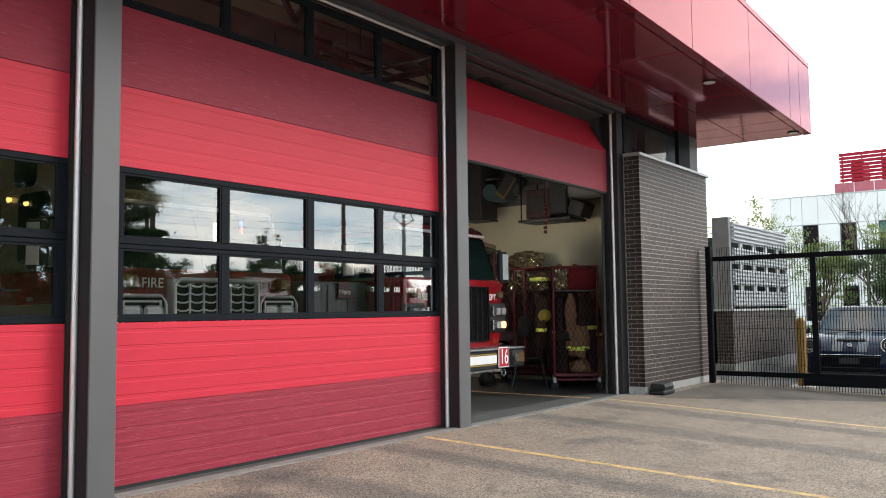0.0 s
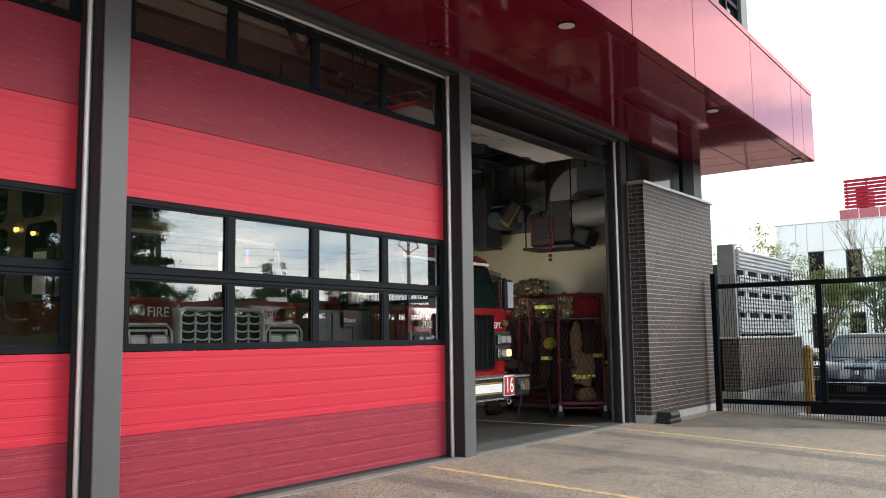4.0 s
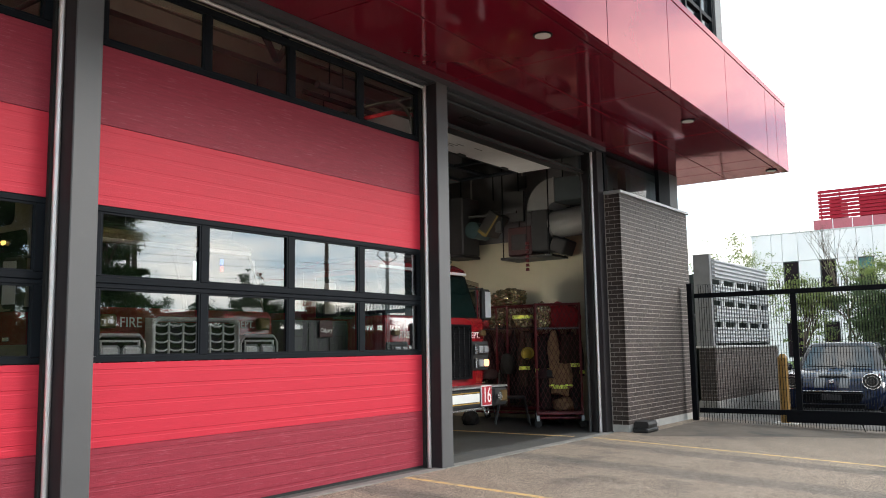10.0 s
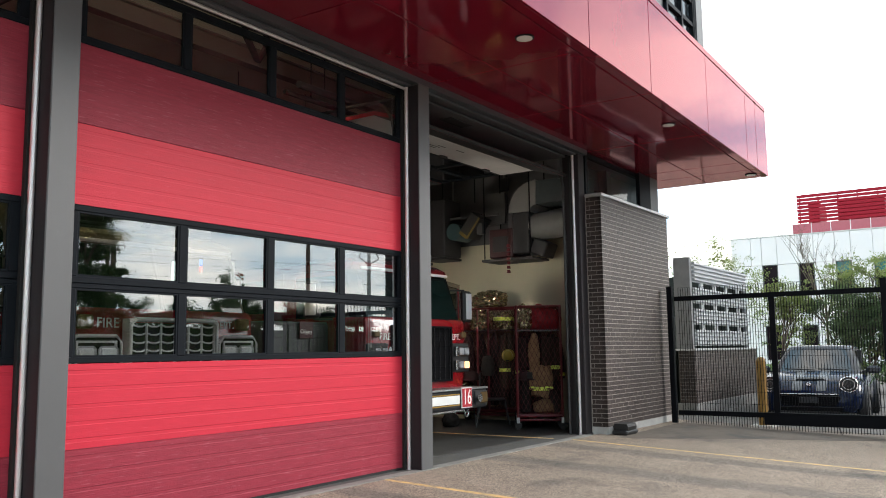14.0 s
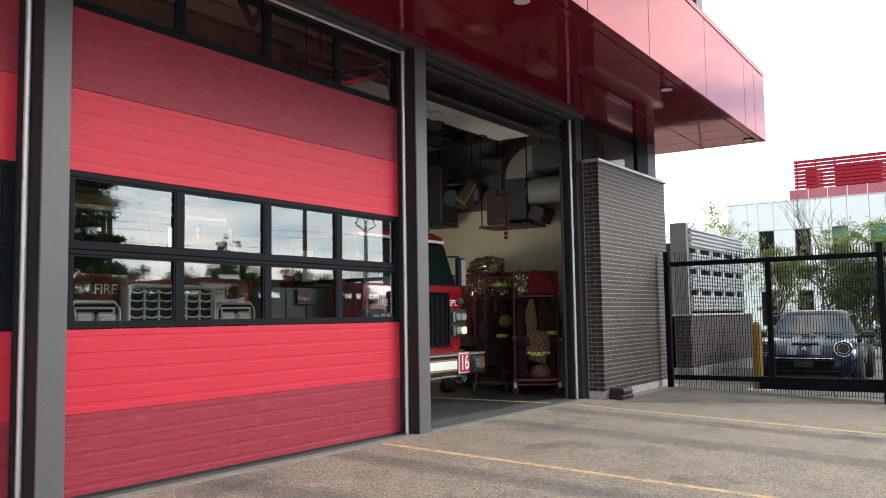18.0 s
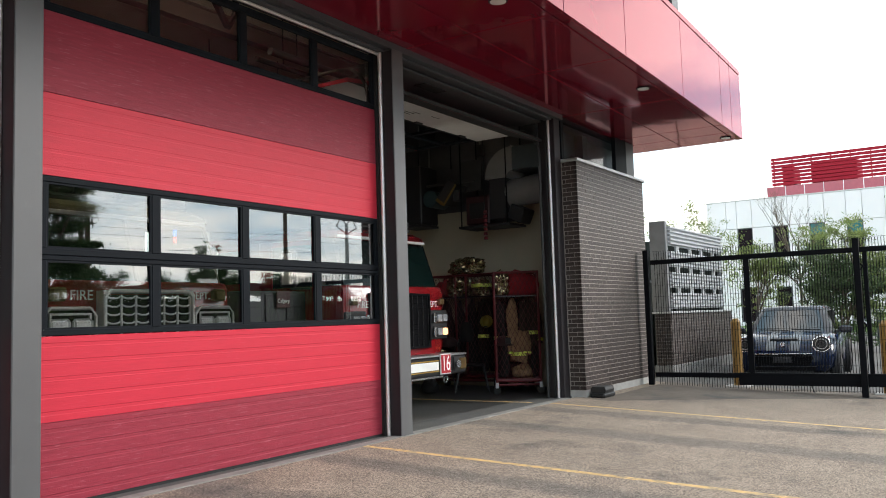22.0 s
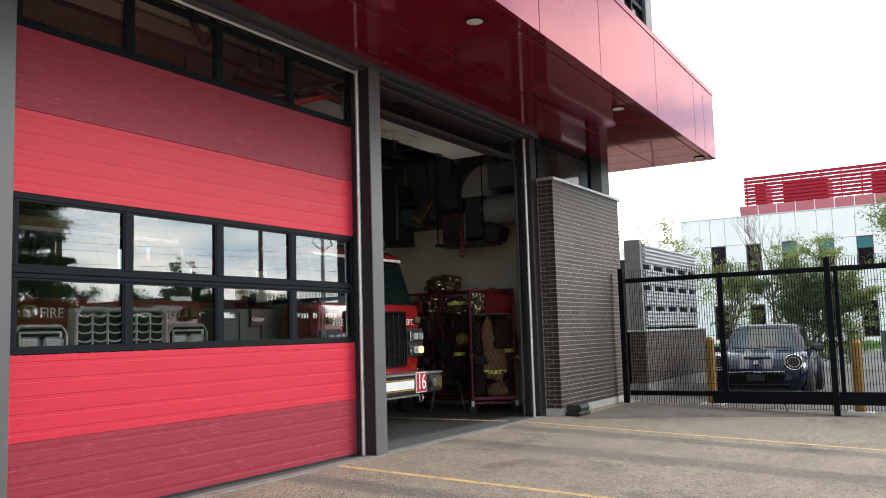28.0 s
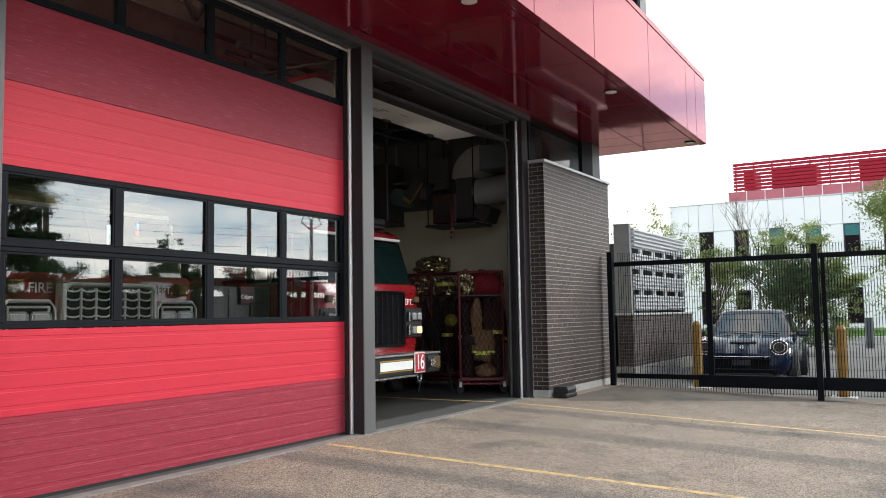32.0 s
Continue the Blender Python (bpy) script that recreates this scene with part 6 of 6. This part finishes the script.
# ---- cracks in the apron ----
def crack(name, a, b, seed, wide=0.004):
    rnd = random.Random(seed)
    a, b = Vector((*a, 0)), Vector((*b, 0))
    d = b - a
    side = Vector((-d.y, d.x, 0)).normalized()
    n = max(6, int(d.length / 0.08))
    bm = bmesh.new()
    prev, off = None, 0.0
    for i in range(n + 1):
        off += rnd.gauss(0, 0.007)
        p = a + d * (i / n) + side * off
        w = wide * rnd.uniform(0.4, 1.3)
        row = [bm.verts.new((q.x, q.y, ground_z(q.y) + 0.003)) for q in (p - side * w, p + side * w)]
        if prev:
            bm.faces.new((prev[0], prev[1], row[1], row[0]))
        prev = row
    tagged(part(name, bm, "crack_dark", soft=False), "thin dark crack in the worn asphalt", "crack", "cracks in the apron", "structure")


def long_crack(points, seed, wide):
    for k, (a, b) in enumerate(zip(points, points[1:])):
        crack("crack", a, b, seed + k, wide)


long_crack(((6.16, -0.9), (6.1, -1.5), (6.1, -2.6), (6.13, -3.5), (6.05, -5.6)), 70, 0.0042)
long_crack(((6.1, -2.1), (5.7, -2.5), (5.5, -3.4)), 76, 0.0028)
long_crack(((9.37, -1.7), (9.22, -2.3), (8.85, -2.95), (8.6, -4.2)), 80, 0.0036)
long_crack(((11.0, -2.82), (10.62, -2.88), (10.4, -2.78)), 86, 0.004)
long_crack(((7.2, -1.2), (7.45, -2.1), (7.3, -3.4)), 90, 0.0026)
long_crack(((7.9, -0.4), (9.0, -1.0)), 97, 0.003)


# ---- smooth darker area of ground before the gate ----
def asphalt_patch():
    rnd = random.Random(9)
    edge = [(11.72, -0.62), (11.76, -0.86), (12.35, -1.5), (13.02, -2.33), (13.85, -3.5), (14.42, -4.35), (15.9, -6.6)]
    front = []
    for (x0, y0), (x1, y1) in zip(edge, edge[1:]):
        for i in range(8):
            front.append((x0 + (x1 - x0) * i / 8 + rnd.gauss(0, 0.012), y0 + (y1 - y0) * i / 8))
    bm = bmesh.new()
    prev = None
    for x, y in front:
        row = [bm.verts.new((q, y, ground_z(y) + 0.0015)) for q in (x, max(x + 0.3, 17.5))]
        if prev:
            bm.faces.new((prev[0], row[0], row[1], prev[1]))
        prev = row
    yard_sheet = bmesh.new()
    rows = [[yard_sheet.verts.new((x, y, ground_z(y) + 0.0055)) for x in (15.0, 39.0)] for y in (-30.0, -7.22, -0.22)]
    for a, b in zip(rows, rows[1:]):
        yard_sheet.faces.new((a[0], a[1], b[1], b[0]))
    tagged(part("yard_paving", yard_sheet, "yard_grey", soft=False), "plain grey paving of the parking yard behind the gate, darkened for shade", "pavement", kind="structure")
    tagged(part("asphalt_patch", bm, "patch_dark", soft=False), "smooth darker area of ground before the gate", "pavement", kind="structure")


asphalt_patch()


# ---- trees ----
def tree(loc, height, spread, seed, leaves=3500, leaf=0.14, bare=False, low=0.3, leaf_mat="leaf_green", label="", skirt=0.7, limb=1.0):
    """A tapered trunk, fine forking limbs and a crown of separate leaves strung along the twigs."""
    rnd = random.Random(seed)
    t = thing("tree", label or "leafy young street tree with an airy crown", "tree", loc)
    trunk, tips = bmesh.new(), []
    k0 = spread / height

    def grow(p, d, length, r, depth):
        q = p + d * length
        tube(trunk, p, q, r, r * 0.6, seg=8 if depth < 2 else 5, caps=depth == 0)
        tips.append((p.lerp(q, 0.6), depth))
        tips.append((q, depth))
        if depth >= (5 if bare else 4):
            return
        for k in range(rnd.choice((2, 3)) if depth else 5):
            a = rnd.uniform(0, 2 * math.pi)
            out = Vector((math.cos(a), math.sin(a), 0))
            n = (d * (0.55 if depth else 0.4) + out * rnd.uniform(0.5, 1.1) * k0 * 2.6 + Vector((0, 0, 0.3))).normalized()
            grow(p.lerp(q, rnd.uniform(0.55, 1.0)), n, length * rnd.uniform(0.55, 0.8), r * 0.52, depth + 1)
    grow(Vector((0, 0, -0.1)), Vector((rnd.uniform(-0.05, 0.05), rnd.uniform(-0.05, 0.05), 1)).normalized(), height * max(low, 0.22), (height * 0.009 + 0.015) * limb, 0)
    # scale the skeleton to the wanted height and spread
    hz = max(q.z for q, _ in tips)
    hr = sorted(math.hypot(q.x, q.y) for q, _ in tips)[int(len(tips) * 0.92)]
    fz, fr = height / hz, spread / max(hr, 0.1)
    for v in trunk.verts:
        v.co = Vector((v.co.x * (1 + (fr - 1) * min(v.co.z / hz * 2, 1)), v.co.y * (1 + (fr - 1) * min(v.co.z / hz * 2, 1)), v.co.z * fz))
    part("trunk", trunk, "bark", t)
    if bare:
        return t
    twigs = [Vector((q.x * fr, q.y * fr, q.z * fz)) for q, d in tips if d >= 2]
    twigs += [Vector((q.x * 1.05, q.y * 1.05, q.z * rnd.uniform(skirt, 0.9))) for q in twigs[::2]]
    clumps = [(q, rnd.uniform(0.05, 0.13)) for q in twigs if rnd.random() < 0.7]
    verts, faces = [], []
    for k in range(leaves):
        c, q = clumps[rnd.randrange(len(clumps))]
        p = c + Vector((rnd.gauss(0, 1), rnd.gauss(0, 1), rnd.gauss(-0.1, 0.45))) * spread * q
        n = Vector((rnd.gauss(0, 1), rnd.gauss(0, 1), rnd.gauss(0.5, 0.8))).normalized()
        u = n.orthogonal().normalized()
        u.rotate(Matrix.Rotation(rnd.uniform(0, 6.28), 3, n))
        w = n.cross(u)
        s = leaf * rnd.uniform(0.6, 1.25)
        i = len(verts)
        verts += [p - u * s, p + w * s * 0.42, p + u * s, p - w * s * 0.42]
        faces.append((i, i + 1, i + 2, i + 3))
    me = bpy.data.meshes.new("crown")
    me.from_pydata([tuple(v) for v in verts], [], faces)
    me.materials.append(MATS[leaf_mat])
    tagged(part("crown", me, None, t), kind="stuff")
    return t


def planting():
    # trees behind the gate, before the office building
    tree((25.5, 0.1, -0.25), 3.5, 1.0, 11, 8000, 0.036, low=0.12, skirt=0.25, limb=0.6)
    tree((27.0, -1.0, -0.25), 3.4, 1.5, 12, 17000, 0.04, low=0.1, leaf_mat="leaf_mid", skirt=0.25, limb=0.6)
    tree((27.5, -2.0, -0.25), 4.2, 1.5, 13, 11000, 0.042, low=0.1, skirt=0.3, limb=0.6)
    tree((27.2, -1.9, -0.25), 3.1, 1.4, 17, 13000, 0.04, low=0.1, leaf_mat="leaf_dark", skirt=0.2, limb=0.6)
    tree((24.2, -5.4, -0.25), 5.2, 1.8, 14, 14000, 0.042, low=0.14, skirt=0.35, limb=0.6)
    tree((30.0, 3.6, -0.25), 5.3, 1.6, 15, 6500, 0.04, low=0.35, label="sparse young tree beyond the enclosure", limb=0.6)
    tree((45.0, 2.4, 0.1), 7.6, 1.6, 16, bare=True, low=0.3, label="bare leafless tree on the lawn", limb=0.9)
    # across the street, behind the camera
    tree((17.0, -22.5, -0.3), 11.0, 2.1, 24, 90000, 0.055, low=0.14, skirt=0.3, leaf_mat="leaf_dark", label="large dark street tree across the road")
    tree((18.0, -24.5, -0.3), 13.0, 3.1, 21, 190000, 0.055, low=0.16, skirt=0.25, leaf_mat="leaf_dark", label="large dark street tree across the road")
    tree((13.6, -25.5, -0.3), 13.0, 3.2, 22, 65000, 0.1, low=0.14, leaf_mat="leaf_dark", label="large dark street tree across the road", skirt=0.3)
    tree((8.2, -26.5, -0.3), 12.0, 3.2, 23, 60000, 0.11, low=0.14, leaf_mat="leaf_dark", label="large dark street tree across the road", skirt=0.3)
    for k in range(9):
        x = 22.5 + k * 2.9
        tree((x, -33 - (k % 3), -0.3), 4.0 + 0.9 * ((k * 7) % 4) / 2, 2.0, 30 + k, 15000, 0.062, low=0.14, skirt=0.25, leaf_mat="leaf_dark", label="street tree across the road")
    tree((33.1, -32.0, -0.3), 6.4, 1.3, 45, 15000, 0.05, low=0.35, leaf_mat="leaf_dark", label="street tree across the road")
    for k in range(8):
        tree((-36 + k * 6.5, -38 - (k % 2) * 3, -0.3), 6 + (k % 3), 3.0, 50 + k, 900, 0.4, low=0.2, leaf_mat="leaf_dark", label="street tree across the road")


planting()


# ---- across the street ----
def street_side():
    for x, y, h, arm in ((34.1, -45.2, 9.2, 0), (29.64, -38.0, 8.3, 3), (42.4, -34.6, 12.5, 1), (54.3, -39.0, 9.6, 2), (-60.0, -47.4, 10.4, 0), (130.0, -47.4, 10.9, 0)):
        p = thing("utility_pole", "tall dark utility pole with wires", "utility pole", (x, y, -0.3), group="utility poles")
        part("shaft", T((0, 0, 0), (0, 0, h), (0.17, 0.17, 0.24, 0.18)[arm], (0.13, 0.13, 0.13, 0.15)[arm], seg=12), "pole_grey" if arm == 2 else "bark", p)
        if arm == 2:
            for s in (-1, 1):
                part("arm", strut(bmesh.new(), [(0, 0, h - 0.9), (s * 1.3, 0, h - 0.3), (s * 0.7, 0, h + 0.5), (0, 0, h - 0.1)], 0.05), "pole_grey", p)
        elif arm == 3:
            part("bracket", strut(bmesh.new(), [(0.1, 0, h - 0.4), (0.7, 0, h - 0.25), (0.75, 0, h - 0.45)], 0.025), "pole_grey", p)
        else:
            part("crossarm", B(-0.9, 0.9, -0.07, 0.07, h - 0.6, h - 0.45), "bark", p)
            if x < -50:
                first = p
            for s in (-0.8, 0.8):
                part("insulator", T((s, 0, h - 0.45), (s, 0, h - 0.25), 0.06, seg=8), "pole_grey", p)
    for k, (za, zb) in enumerate(((9.0, 9.7), (8.4, 9.1), (7.6, 7.9))):
        pts = []
        for i in range(25):
            f = i / 24
            pts.append((-60 + 190 * f, -48 + 0.4 * k, za + (zb - za) * f - 0.8 * math.sin(math.pi * f * 3) ** 2))
        part("wire", strut(bmesh.new(), pts, 0.01, 5), "rubber", first, m=first.matrix_basis.inverted())
    b = thing("depot", "low dark depot building with a canopy roof across the street", "building", (0, -44, -0.3))
    part("wall", B(24, 78, -8, -1.5, 0, 3.4), "hedge_dark", b)
    part("roof", B(42, 80, -9, 0, 4.2, 4.8), "inner_dark", b)
    for k in range(9):
        part("post", B(43 + k * 4, 43.3 + k * 4, -0.6, -0.3, 0, 4.2), "inner_dark", b)
        part("opening", B(45 + k * 3.8, 47.4 + k * 3.8, -1.52, -1.45, 0, 2.9), "inner_dark", b)
    h = thing("warehouse", "dark brick warehouse with a flat roof across the street", "building", (0, -52, -0.3))
    part("wall", B(-70, 30, -14, 0, 0, 7.2), "brick_far", h)
    part("roof", B(-70.4, 30.4, -14.4, 0.4, 7.2, 7.5), "header_grey", h)
    for k in range(12):
        for z in (1.2, 4.4):
            part("window", B(-64 + k * 7.6, -61 + k * 7.6, 0.0, 0.05, z, z + 1.6), "inner_dark", h)


street_side()


# ---- motion ----
def engine_rows():
    drive = ((0, 0), (30.6, 0), (30.8, -0.004), (31.0, -0.015), (31.25, -0.04), (31.5, -0.073), (31.75, -0.118), (32.0, -0.17))
    return [(t, pose(9.48, 1.25 + d, 0)) for t, d in drive]


def swing_rows():
    hinge = (1.2, 0.42, 0)
    turns = ((0, -70), (17.7, -70), (17.9, -66), (18.1, -48), (18.3, -22), (18.5, -5), (18.65, 0), (32.0, 0))
    return [(t, pose(*hinge, 0, 0, a)) for t, a in turns]


def motions():
    for ob, x, base, h in LIFTS:
        walk(ob, door_rows(x, base, h))
    walk(ENGINE_16, engine_rows())
    walk(SWING_DOOR, swing_rows())


motions()
